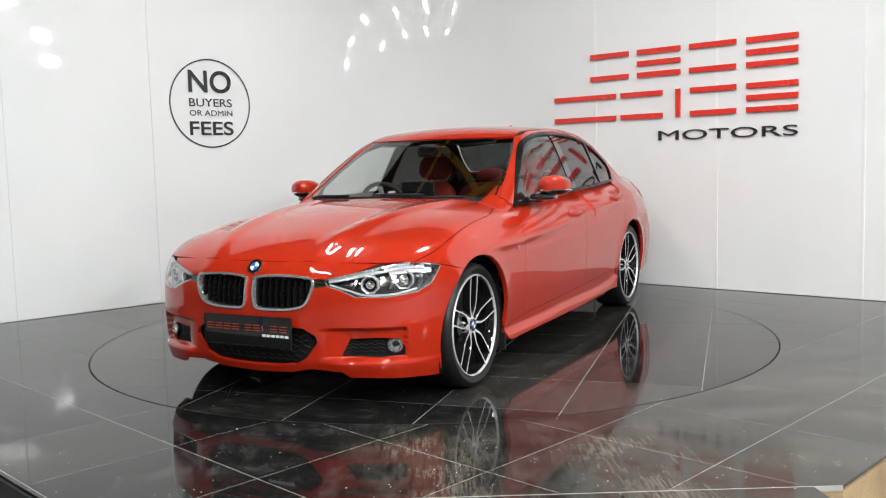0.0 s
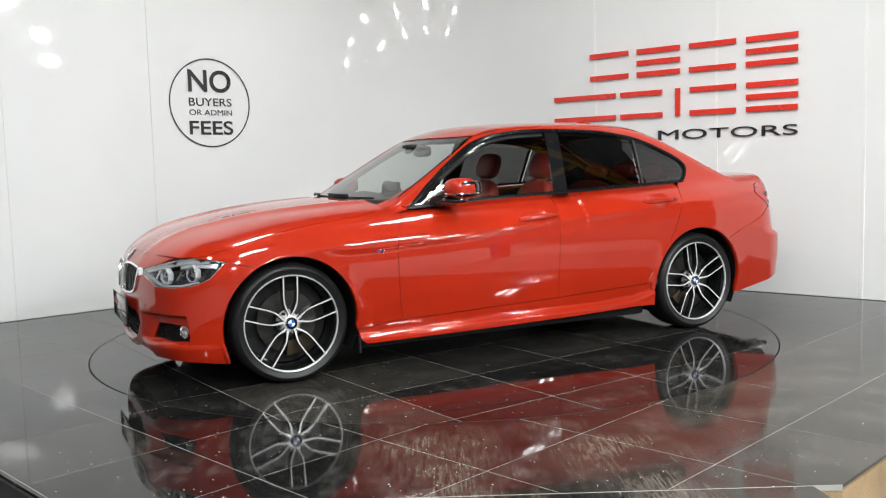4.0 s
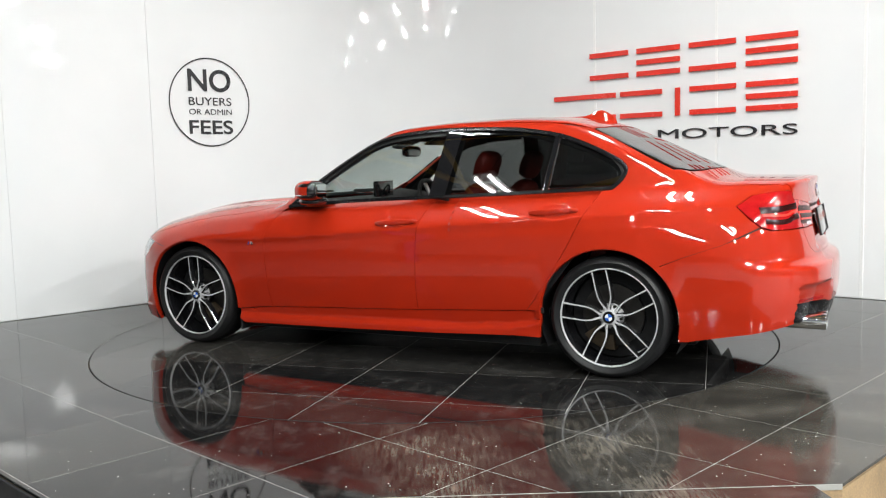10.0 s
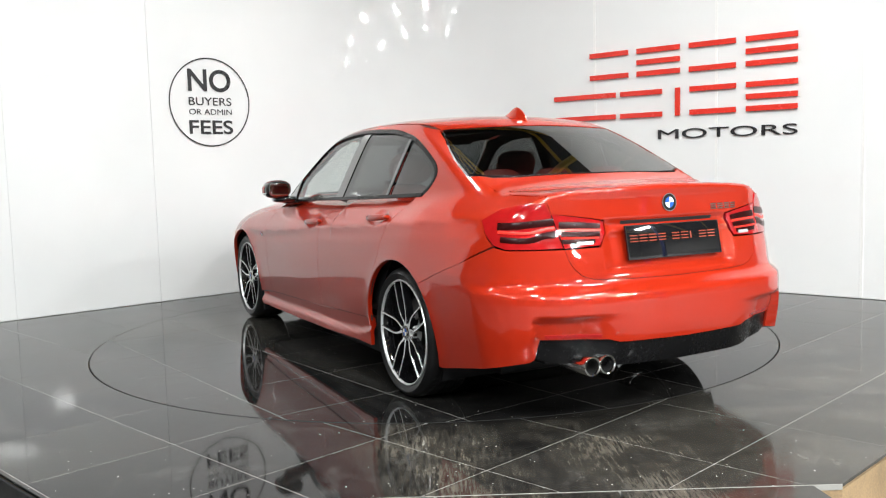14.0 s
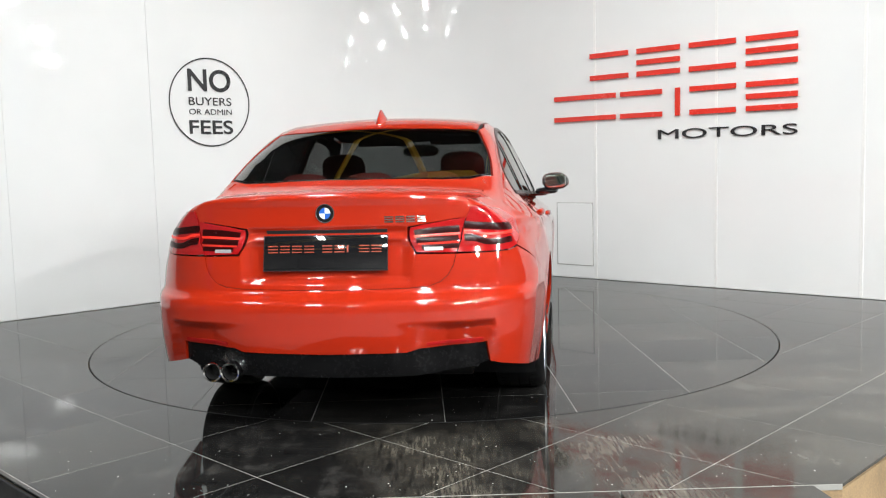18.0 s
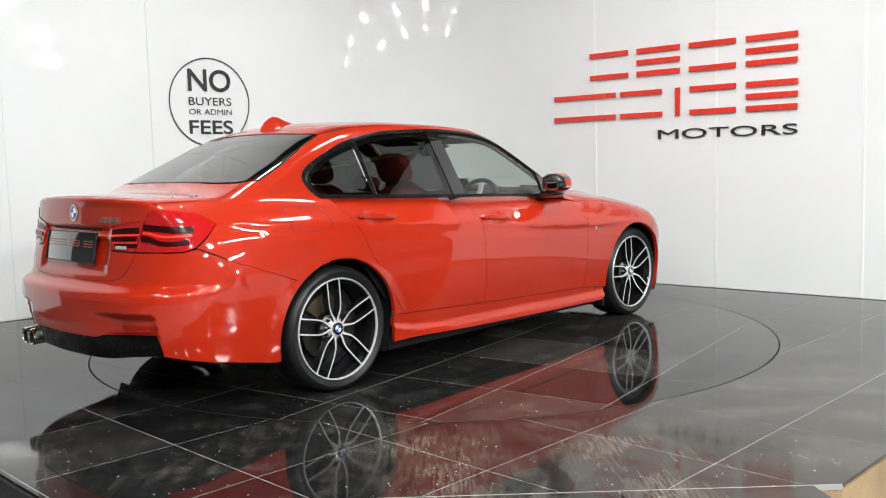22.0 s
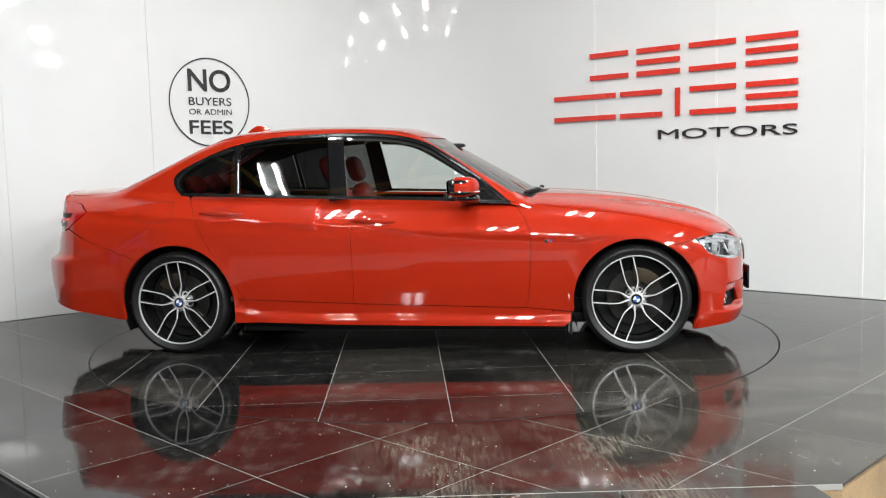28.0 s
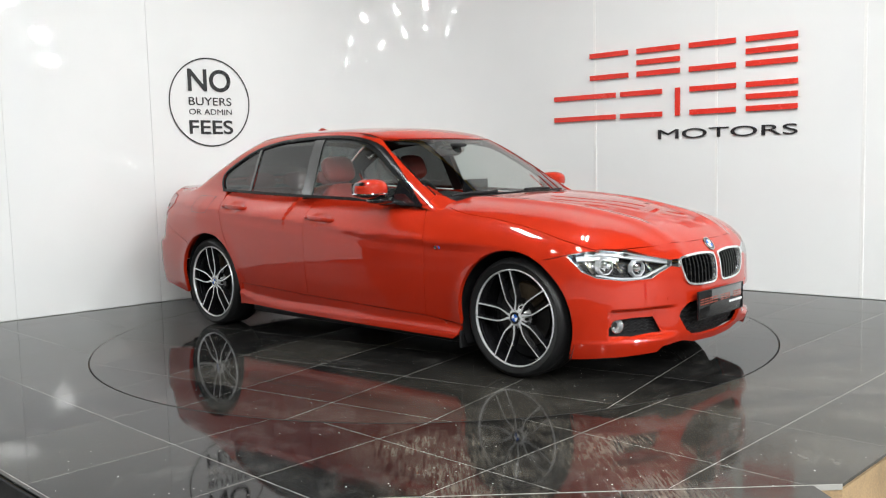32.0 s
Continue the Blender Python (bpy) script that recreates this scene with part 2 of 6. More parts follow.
def box(size, at=(0, 0, 0), bevel=0.0, segments=2, m=None):
    bm = bmesh.new()
    bmesh.ops.create_cube(bm, size=1, matrix=Matrix.Translation(at) @ Matrix.Diagonal((*size, 1)))
    if bevel:
        bmesh.ops.bevel(bm, geom=bm.edges[:], offset=bevel, segments=segments, affect="EDGES", profile=0.5)
    return put(bm, m)


def lathe(profile, steps=48, m=None, closed=False):
    """Turns (radius, height) points about z."""
    bm = bmesh.new()
    rings = []
    for i in range(steps):
        a = 2 * math.pi * i / steps
        rings.append([bm.verts.new((r * math.cos(a), r * math.sin(a), h)) for r, h in profile])
    n = len(profile)
    for i in range(steps):
        p, q = rings[i], rings[(i + 1) % steps]
        for j in range(n if closed else n - 1):
            bm.faces.new((p[j], q[j], q[(j + 1) % n], p[(j + 1) % n]))
    bmesh.ops.remove_doubles(bm, verts=bm.verts[:], dist=1e-5)
    bmesh.ops.recalc_face_normals(bm, faces=bm.faces[:])
    return put(bm, m)


def prism(points, height, m=None, bevel=0.0):
    """A flat outline with a thickness."""
    bm = bmesh.new()
    low = [bm.verts.new((x, y, 0)) for x, y in points]
    top = [bm.verts.new((x, y, height)) for x, y in points]
    bm.faces.new(low[::-1])
    bm.faces.new(top)
    for i in range(len(points)):
        j = (i + 1) % len(points)
        bm.faces.new((low[i], low[j], top[j], top[i]))
    bmesh.ops.recalc_face_normals(bm, faces=bm.faces[:])
    if bevel:
        rim = [e for e in bm.edges if all(abs(v.co.z - height) < 1e-6 for v in e.verts)]
        bmesh.ops.bevel(bm, geom=rim, offset=bevel, segments=2, affect="EDGES", profile=0.5)
    return put(bm, m)


def tube(path, radius, sides=8, m=None):
    """A round bar along a path."""
    bm = bmesh.new()
    rings, pts = [], [Vector(p) for p in path]
    for i, p in enumerate(pts):
        t = (pts[min(i + 1, len(pts) - 1)] - pts[max(i - 1, 0)]).normalized()
        a = t.orthogonal().normalized() if abs(t.z) > 0.95 else t.cross(Vector((0, 0, 1))).normalized()
        b = t.cross(a)
        rings.append([bm.verts.new(p + radius * (math.cos(2 * math.pi * k / sides) * a + math.sin(2 * math.pi * k / sides) * b)) for k in range(sides)])
    for p, q in zip(rings, rings[1:]):
        for k in range(sides):
            bm.faces.new((p[k], p[(k + 1) % sides], q[(k + 1) % sides], q[k]))
    bm.faces.new(rings[0][::-1])
    bm.faces.new(rings[-1])
    bmesh.ops.recalc_face_normals(bm, faces=bm.faces[:])
    return put(bm, m)


def join(*bms):
    first = bms[0]
    for other in bms[1:]:
        me = bpy.data.meshes.new("join")
        other.to_mesh(me)
        other.free()
        first.from_mesh(me)
        bpy.data.meshes.remove(me)
    return first


def inside_poly(p, poly):
    """Which of the points p lie inside the closed outline."""
    p, q = np.asarray(p, float), np.asarray(poly, float)
    x, y = p[:, 0:1], p[:, 1:2]
    a, b = q, np.roll(q, -1, 0)
    cut = ((a[:, 1] > y) != (b[:, 1] > y)) & (x < (b[:, 0] - a[:, 0]) * (y - a[:, 1]) / np.where(b[:, 1] == a[:, 1], 1e-12, b[:, 1] - a[:, 1]) + a[:, 0])
    return cut.sum(1) % 2 == 1


def edge_distance(p, poly):
    p, a = np.asarray(p, float)[:, None, :], np.asarray(poly, float)
    b = np.roll(a, -1, 0)
    d = b - a
    t = np.clip(((p - a) * d).sum(2) / np.maximum((d * d).sum(1), 1e-12), 0, 1)
    return np.linalg.norm(p - (a + t[..., None] * d), axis=2).min(1)


def dense(poly, step):
    out = []
    for (x0, y0), (x1, y1) in zip(poly, list(poly[1:]) + [poly[0]]):
        k = max(1, int(math.ceil(math.hypot(x1 - x0, y1 - y0) / step)))
        out += [(x0 + (x1 - x0) * i / k, y0 + (y1 - y0) * i / k) for i in range(k)]
    return out


def smooth_line(pts, per=6):
    """A Catmull-Rom curve through the points."""
    p = [np.asarray(q, float) for q in pts]
    p = [2 * p[0] - p[1]] + p + [2 * p[-1] - p[-2]]
    out = []
    for i in range(1, len(p) - 2):
        for k in range(per):
            t = k / per
            out.append(0.5 * (2 * p[i] + (p[i + 1] - p[i - 1]) * t + (2 * p[i - 1] - 5 * p[i] + 4 * p[i + 1] - p[i + 2]) * t * t
                              + (3 * p[i] - p[i - 1] - 3 * p[i + 1] + p[i + 2]) * t ** 3))
    return [tuple(q) for q in out] + [tuple(p[-2])]


def round_loop(pts, per=5):
    """A closed smooth loop through the points."""
    n = len(pts)
    ext = [pts[(i - 1) % n] for i in range(n + 3)]
    line = smooth_line(ext, per)
    return line[per:per * (n + 1)]


def mesh_2d(outline, holes=(), step=0.04):
    """Triangles of an outline with holes: 2D points, faces, and the closed boundary loops."""
    from mathutils.geometry import delaunay_2d_cdt
    loops = [dense(outline, step)] + [dense(h, step) for h in holes]
    pts, edges, rings = [], [], []
    for loop in loops:
        k = len(pts)
        pts += loop
        rings.append(list(range(k, len(pts))))
        edges += [(k + i, k + (i + 1) % len(loop)) for i in range(len(loop))]
    q = np.array(loops[0])
    gx, gy = np.meshgrid(np.arange(q[:, 0].min(), q[:, 0].max(), step), np.arange(q[:, 1].min(), q[:, 1].max(), step))
    g = np.stack([(gx + (np.arange(gx.shape[0]) % 2)[:, None] * step / 2).ravel(), gy.ravel()], 1)
    if len(g):
        keep = inside_poly(g, loops[0])
        for h in loops[1:]:
            keep &= ~inside_poly(g, h)
        g = g[keep]
        for h in loops:
            if len(g):
                g = g[edge_distance(g, h) > step * 0.45]
    pts = pts + [tuple(p) for p in g]
    out = delaunay_2d_cdt([Vector(p) for p in pts], edges, [], 0, 1e-7)
    verts, faces, orig = out[0], out[2], out[3]
    back = {}
    for i, o in enumerate(orig):
        for k in o:
            back[k] = i
    v = np.array([tuple(p) for p in verts])
    mid = np.array([v[list(f)].mean(0) for f in faces])
    keep = inside_poly(mid, loops[0])
    for h in loops[1:]:
        keep &= ~inside_poly(mid, h)
    rings = [[back[i] for i in r] for r in rings]
    return v, [tuple(f) for f, k in zip(faces, keep) if k], rings


def ground_slab(name, outline, holes, thickness, mat, parent=None, z=0.0, step=0.5):
    """A flat slab with straight sides cut to an outline; its top lies at z."""
    v, faces, rings = mesh_2d(outline, holes, step)
    n = len(v)
    co = [(x, y, z) for x, y in v] + [(x, y, z - thickness) for x, y in v]
    polys = []
    for f in faces:
        a, b, c = (v[i] for i in f)
        up = (b[0] - a[0]) * (c[1] - a[1]) - (b[1] - a[1]) * (c[0] - a[0]) > 0
        f = f if up else f[::-1]
        polys.append(f)
        polys.append(tuple(i + n for i in f[::-1]))
    for r in rings:
        for i, j in zip(r, r[1:] + r[:1]):
            polys.append((i, j, j + n, i + n))
    me = bpy.data.meshes.new(name)
    me.from_pydata(co, [], polys)
    me.validate()
    bm = bmesh.new()
    bm.from_mesh(me)
    bpy.data.meshes.remove(me)
    bmesh.ops.recalc_face_normals(bm, faces=bm.faces[:])
    return mesh_object(name, bm, mat, parent, smooth=0)


def clip_poly(poly, lines):
    """Cuts a convex polygon to the left of each directed line."""
    for (x0, y0), (x1, y1) in lines:
        out, k = [], len(poly)
        side = [(x1 - x0) * (y - y0) - (y1 - y0) * (x - x0) for x, y in poly]
        for i in range(k):
            j = (i + 1) % k
            if side[i] >= 0:
                out.append(poly[i])
            if side[i] * side[j] < 0:
                t = side[i] / (side[i] - side[j])
                out.append((poly[i][0] + t * (poly[j][0] - poly[i][0]), poly[i][1] + t * (poly[j][1] - poly[i][1])))
        poly = out
        if len(poly) < 3:
            return []
    return poly


# ---- the place ----
TABLE_R, PITCH = 2.24, 0.606
CORNER = (0.0, 3.79)
WALL_R = (math.cos(radians(-41.5)), math.sin(radians(-41.5)))
WALL_L = (math.cos(radians(221.1)), math.sin(radians(221.1)))


def along_r(d):
    return (CORNER[0] + d * WALL_R[0], CORNER[1] + d * WALL_R[1])


def along_l(d):
    return (CORNER[0] + d * WALL_L[0], CORNER[1] + d * WALL_L[1])


STAGE = [(-1.32, -3.12), (1.405, -3.12), along_r(5.93), CORNER, along_l(5.2), (-4.35, -0.09)]
CIRCLE = [(TABLE_R * math.cos(2 * math.pi * i / 120), TABLE_R * math.sin(2 * math.pi * i / 120)) for i in range(120)]


def grown(loop, f):
    return [(x * f, y * f) for x, y in loop]


def hall():
    ob = mesh_object("floor", box((36, 30, 0.2), (5, -5, -0.42)), HALL)
    tagged(ob, "grey concrete hall floor round the stage", "floor", kind="structure")
    for name, size, at in (("wall_south", (36, 0.3, 6.6), (5, -20.1, 2.9)), ("wall_north", (36, 0.3, 6.6), (5, 10.1, 2.9)),
                           ("wall_west", (0.3, 30, 6.6), (-13.1, -5, 2.9)), ("wall_east", (0.3, 30, 6.6), (23.1, -5, 2.9))):
        tagged(mesh_object(name, box(size, at), HALLWALL), "plain grey hall wall", "wall", kind="structure")
    tagged(mesh_object("ceiling", box((36, 30, 0.2), (5, -5, 6.3)), ROOFING), "dark hall ceiling", "ceiling", kind="structure")


def stage():
    base = ground_slab("stage_base", STAGE, [grown(CIRCLE, 1.0018)], 0.30, [CHIP], z=-0.022)
    tagged(base, "raw chipboard stage deck under the tiles", "stage", kind="structure")
    bed = ground_slab("grout_bed", grown(STAGE, 0.998), [grown(CIRCLE, 1.0018)], 0.016, [GROUT], z=-0.0005)
    tagged(bed, "pale grout between dark floor tiles", "grout", kind="structure")
    floor = new("stage_floor")
    tagged(floor, "dark polished stone-look tiles with pale grout lines", "floor", kind="structure")
    lines = list(zip(STAGE, STAGE[1:] + STAGE[:1]))
    half, c = PITCH / 2 - 0.0018, math.cos(radians(45))
    ring = grown(CIRCLE, 1.0018)
    for i in range(-9, 10):
        for j in range(-9, 10):
            u, v = (i + 0.5) * PITCH, (j + 0.5) * PITCH
            x0, y0 = -0.25 + (u - v) * c, -2.45 + (u + v) * c
            sq = [(x0 + (a - b) * c, y0 + (a + b) * c) for a, b in ((-half, -half), (half, -half), (half, half), (-half, half))]
            sq = clip_poly(sq, lines)
            if len(sq) < 3 or max(math.hypot(*p) for p in sq) < TABLE_R:
                continue
            if min(edge_distance([(0, 0)], sq)[0], 9) < TABLE_R and not inside_poly([(0, 0)], sq)[0]:
                sq = outside_circle(sq, TABLE_R * 1.0018)
            tile = ground_slab("tile", sq, (), 0.012, [TILE], floor, step=0.9)
    # black board added at the left edge, in place of the shadow on the hall floor
    for (p, q), mat, label in (((STAGE[5], STAGE[0]), MATT_BLACK, "black board added for the shade below the stage edge"),):
        p, q = Vector(p), Vector(q)
        d = (q - p).normalized()
        m = Matrix(((d.x, d.y, 0, (p.x + q.x) / 2 + d.y * 0.008), (d.y, -d.x, 0, (p.y + q.y) / 2 - d.x * 0.008), (0, 0, 1, -0.165), (0, 0, 0, 1)))
        tagged(mesh_object("stage_shade_board", box(((q - p).length + 0.01, 0.012, 0.31), (0, 0, 0), 0.002, 1, m), mat), label, "skirt", kind="structure")
    tagged(mesh_object("stage_edge", box((2.72, 0.004, 0.02), (0.043, -3.1225, -0.0105), 0.0), GROUT), "thin pale metal edge along the stage front", "edge", kind="structure")
    flap = new("ramp_flap")
    tagged(flap, "dark tiled ramp flap against the stage front", "ramp", kind="structure")
    part("flap_base", box((2.20, 1.02, 0.286), (0.16, -3.655, -0.1765), 0.004, 1), MATT_BLACK, flap, "black base under the flap")
    for x0, x1 in ((-0.98, -0.02), (-0.01, 0.62), (0.63, 1.30)):
        ground_slab("tile", [(x0, -4.2), (x1 + (0.12 if x1 > 1 else 0), -4.2), (x1, -3.1250), (x0, -3.1250)], (), 0.03, [TILE], flap, z=-0.0015, step=2)


def outside_circle(poly, r):
    """A convex polygon less a disc about the origin."""
    pts = dense(poly, 0.02)
    keep = [math.hypot(*p) >= r for p in pts]
    n = len(pts)
    start = next((i for i in range(n) if keep[i] and not keep[i - 1]), None)
    if start is None:
        return poly
    run = []
    k = start
    while keep[k % n] and k < start + n:
        run.append(pts[k % n])
        k += 1
    a, b = math.atan2(run[-1][1], run[-1][0]), math.atan2(run[0][1], run[0][0])
    d = (b - a + math.pi) % (2 * math.pi) - math.pi
    steps = max(2, int(abs(d) / 0.03))
    arc = [(r * math.cos(a + d * i / steps), r * math.sin(a + d * i / steps)) for i in range(steps + 1)]
    return run + arc


def turntable():
    top = new("turntable")
    tagged(top, "round turntable topped with dark polished tiles", "turntable")
    part("disc", lathe([(0.0, -0.0005), (TABLE_R - 0.006, -0.0005), (TABLE_R - 0.006, -0.2), (0.0, -0.2)], 120), GROUT, top)
    part("edge_ring", lathe([(TABLE_R - 0.0058, -0.0003), (TABLE_R - 0.003, -0.0003), (TABLE_R - 0.003, -0.2), (TABLE_R - 0.0058, -0.2)], 120, closed=True), GAP, top)
    half, a = PITCH / 2 - 0.0018, radians(9.5)
    rim = [(x, y) for x, y in grown(CIRCLE, (TABLE_R - 0.006) / TABLE_R)]
    lines = list(zip(rim, rim[1:] + rim[:1]))
    for i in range(-4, 4):
        for j in range(-4, 4):
            u, v = (i + 0.5) * PITCH, (j + 0.5) * PITCH
            sq = [((u + p) * math.cos(a) - (v + q) * math.sin(a), (u + p) * math.sin(a) + (v + q) * math.cos(a))
                  for p, q in ((-half, -half), (half, -half), (half, half), (-half, half))]
            sq = clip_poly(sq, lines)
            if len(sq) >= 3:
                ground_slab("tile", sq, (), 0.012, [TILE], top, step=0.9)
    return top


def wall_pose(which, d, z, out=0.0):
    """A pose on a stage wall: x runs along it as read from the front, y up, z out of it."""
    if which == "r":
        x, n, p = Vector((*WALL_R, 0)), Vector((WALL_R[1], -WALL_R[0], 0)), along_r(d)
    else:
        x, n, p = Vector((-WALL_L[0], -WALL_L[1], 0)), Vector((-WALL_L[1], WALL_L[0], 0)), along_l(d)
    m = Matrix((x, Vector((0, 0, 1)), n)).transposed().to_4x4()
    m.translation = Vector((*p, z)) + n * out
    return m


CORNER_R = 1.7
CORNER_T = CORNER_R / math.tan(radians(48.7))


def clad_walls():
    for which, name, first in (("r", "wall_east_clad", 2.10), ("l", "wall_west_clad", 3.185)):
        wall = new(name)
        tagged(wall, "white gloss cladding panels with fine vertical seams", "wall", kind="structure")
        backing = box((6.2, 4.2, 0.06), (3.1 if which == "r" else -3.1, 2.06, -0.045))
        part("backing", put(backing, wall_pose(which, 0, 0)), WHITE_P, wall)
        edges = [first + 1.198 * k for k in range(0, 5 if which == "r" else 4)]
        for a, b in zip(edges, edges[1:]):
            w, mid = b - a - 0.0012, (a + b) / 2
            part("panel", put(box((w, 4.2, 0.012), (0, 2.1, -0.008), 0.0008, 1), wall_pose(which, mid, 0.004)), CLAD, wall)
        if which == "r":
            for d in edges[:4]:
                part("seam_strip", put(box((0.024, 4.2, 0.005), (0, 2.1, -0.001), 0.0015, 1), wall_pose(which, d, 0.004)), WHITE_P, wall, "white plastic joint strip")
            hatch = put(box((0.40, 0.60, 0.006), (0, 0, -0.0005), 0.002, 1), wall_pose(which, 1.860, 0.43))
            part("access_hatch", hatch, CLAD, wall, "flush white access hatch")
            rim = join(*[put(box(size, at), wall_pose(which, 1.860, 0.43)) for size, at in (((0.416, 0.006, 0.003), (0, 0.303, 0)), ((0.416, 0.006, 0.003), (0, -0.303, 0)),
                                                                                         ((0.006, 0.60, 0.003), (0.203, 0, 0)), ((0.006, 0.60, 0.003), (-0.203, 0, 0)))])
            part("hatch_gap", rim, GROUT, wall, "thin grey gap round the hatch")
        else:
            # one bent sheet sweeps round the inner corner
            mid = Vector((*along_r(CORNER_T), 0)) + Vector((WALL_R[1], -WALL_R[0], 0)) * CORNER_R
            a0 = math.atan2(along_r(CORNER_T)[1] - mid.y, along_r(CORNER_T)[0] - mid.x)
            a1 = math.atan2(along_l(CORNER_T)[1] - mid.y, along_l(CORNER_T)[0] - mid.x)
            front = [(wall_pose("r", 2.0985, 0, -0.002).translation.xy)]
            back = [(wall_pose("r", 2.0985, 0, -0.013).translation.xy)]
            for k in range(41):
                a = a0 + (a1 - a0) * k / 40
                way = Vector((math.cos(a), math.sin(a)))
                front.append(mid.xy + way * (CORNER_R + 0.002))
                back.append(mid.xy + way * (CORNER_R + 0.013))
            front.append(wall_pose("l", 3.1835, 0, -0.002).translation.xy)
            back.append(wall_pose("l", 3.1835, 0, -0.013).translation.xy)
            part("corner_panel", prism([tuple(p) for p in front] + [tuple(p) for p in back[::-1]], 4.2, Matrix.Translation((0, 0, 0.004))), CLAD, wall, "white cladding bent round the corner")


hall()
stage()
TABLE = turntable()
clad_walls()
# ---- body surface of the car: x forward, y left, z up, origin on the floor between the axles ----
AXLE, HUB_Z = 1.405, 0.318
HANDLES = ((-0.15, 0.815), (-1.105, 0.877))


def curve(x, xs, ys):
    """Smooth curve through a few stations (monotone cubic)."""
    xs, ys = np.asarray(xs, float), np.asarray(ys, float)
    h, d = np.diff(xs), np.diff(ys) / np.diff(xs)
    m = np.zeros(len(xs))
    m[0], m[-1] = d[0], d[-1]
    ok = d[:-1] * d[1:] > 0
    m[1:-1][ok] = ((h[:-1] + h[1:])[ok] * 3) / ((2 * h[1:] + h[:-1])[ok] / d[:-1][ok] + (h[1:] + 2 * h[:-1])[ok] / d[1:][ok])
    x = np.asarray(x, float)
    i = np.clip(np.searchsorted(xs, x) - 1, 0, len(h) - 1)
    t = np.clip((x - xs[i]) / h[i], -0.5, 1.5)
    inside = np.clip(t, 0, 1)
    v = ((1 + 2 * inside) * (1 - inside) ** 2 * ys[i] + inside * (1 - inside) ** 2 * h[i] * m[i]
         + inside ** 2 * (3 - 2 * inside) * ys[i + 1] + inside ** 2 * (inside - 1) * h[i] * m[i + 1])
    return v + np.where(t < 0, t * h[i] * m[i], 0) + np.where(t > 1, (t - 1) * h[i] * m[i + 1], 0)


def smax(a, b, k):
    h = np.maximum(k - np.abs(a - b), 0) / k
    return np.maximum(a, b) + h * h * k / 4


def smin(a, b, k):
    return -smax(-a, -b, k)


def soft_box(v, a, b, soft):
    s = np.clip(np.minimum(v - a, b - v) / soft + 0.5, 0, 1)
    return s * s * (3 - 2 * s)


def crease_z(x):
    return curve(x, [-2.2, -1.92, -1.27, -0.29, 0.3, 0.8, 1.2, 1.6], [0.905, 0.892, 0.846, 0.785, 0.74, 0.712, 0.70, 0.69])


def side_w(x, z):
    w = curve(x, [-2.6, -2.2, -1.9, -1.405, -0.6, 0.3, 1.0, 1.405, 1.75, 2.0, 2.3],
              [0.78, 0.842, 0.878, 0.903, 0.898, 0.893, 0.886, 0.890, 0.877, 0.846, 0.78])
    v = curve(z, [0.10, 0.2, 0.3, 0.45, 0.6, 0.72, 0.8, 0.9, 1.0, 1.1], [-0.075, -0.045, -0.026, -0.006, 0.0, -0.004, -0.014, -0.05, -0.10, -0.17])
    d = z - crease_z(x)
    fade = np.clip((x + 2.25) / 0.4, 0, 1) * np.clip((1.55 - x) / 0.5, 0, 1)
    ridge = np.where(d > 0, np.exp(-(d / 0.055) ** 2), np.exp(-np.abs(d / 0.028))) * 0.018 * fade
    step = np.clip((-d - 0.025) / 0.060, 0, 1)
    ridge = ridge + 0.006 * (step * step * (3 - 2 * step) - 1) * fade
    r = np.minimum(np.hypot(x - AXLE, z - HUB_Z), np.hypot(x + AXLE, z - HUB_Z))
    flare = 0.012 * np.clip(1 - (r - 0.35) / 0.12, 0, 1) ** 2
    for cx, cz in HANDLES:
        w = w - 0.020 * np.clip(1.25 - ((x - cx) / 0.088) ** 2 - ((z - cz) / 0.036) ** 2, 0, 1)
    taper = 0.075 * np.clip((-x - 1.55) / 0.6, 0, 1) * np.clip((z - 0.66) / 0.28, 0, 1.3)
    return w + v + ridge + flare - taper


def deck_z(x, ay):
    c = curve(x, [-2.6, -2.42, -2.2, -1.9, -1.6, -1.0, 0.6, 0.95, 1.37, 1.757, 2.0, 2.12, 2.25],
              [1.022, 1.030, 1.035, 1.040, 1.035, 1.01, 0.968, 0.952, 0.914, 0.842, 0.766, 0.708, 0.60])
    u = ay / 0.85
    crown = np.where(x > -0.5, 0.055 * u ** 2 + 0.075 * u ** 6, 0.040 * u ** 2 + 0.06 * u ** 6)
    # raised folds of the bonnet
    fold = 0.013 * np.exp(-((ay - (0.30 + 0.20 * (2.1 - x) / 1.4)) / 0.055) ** 2) * np.clip((x - 0.6) / 0.3, 0, 1)
    return c - crown + fold


def nose_x(ay, z):
    c = curve(z, [0.10, 0.17, 0.25, 0.40, 0.52, 0.60, 0.68, 0.75, 0.85], [2.07, 2.115, 2.14, 2.143, 2.14, 2.133, 2.11, 2.065, 1.95])
    pocket = np.clip((ay - 0.36) / 0.14, 0, 1) ** 2 * soft_box(ay, 0.2, 0.742, 0.03) * soft_box(z, 0.252, 0.392, 0.014)
    return c - 0.085 * (ay / 0.6) ** 2 - 0.065 * (ay / 0.75) ** 6 - 0.048 * pocket + 0.012 * soft_box(z, 0.10, 0.238, 0.022) * np.clip((ay - 0.36) / 0.12, 0, 1)


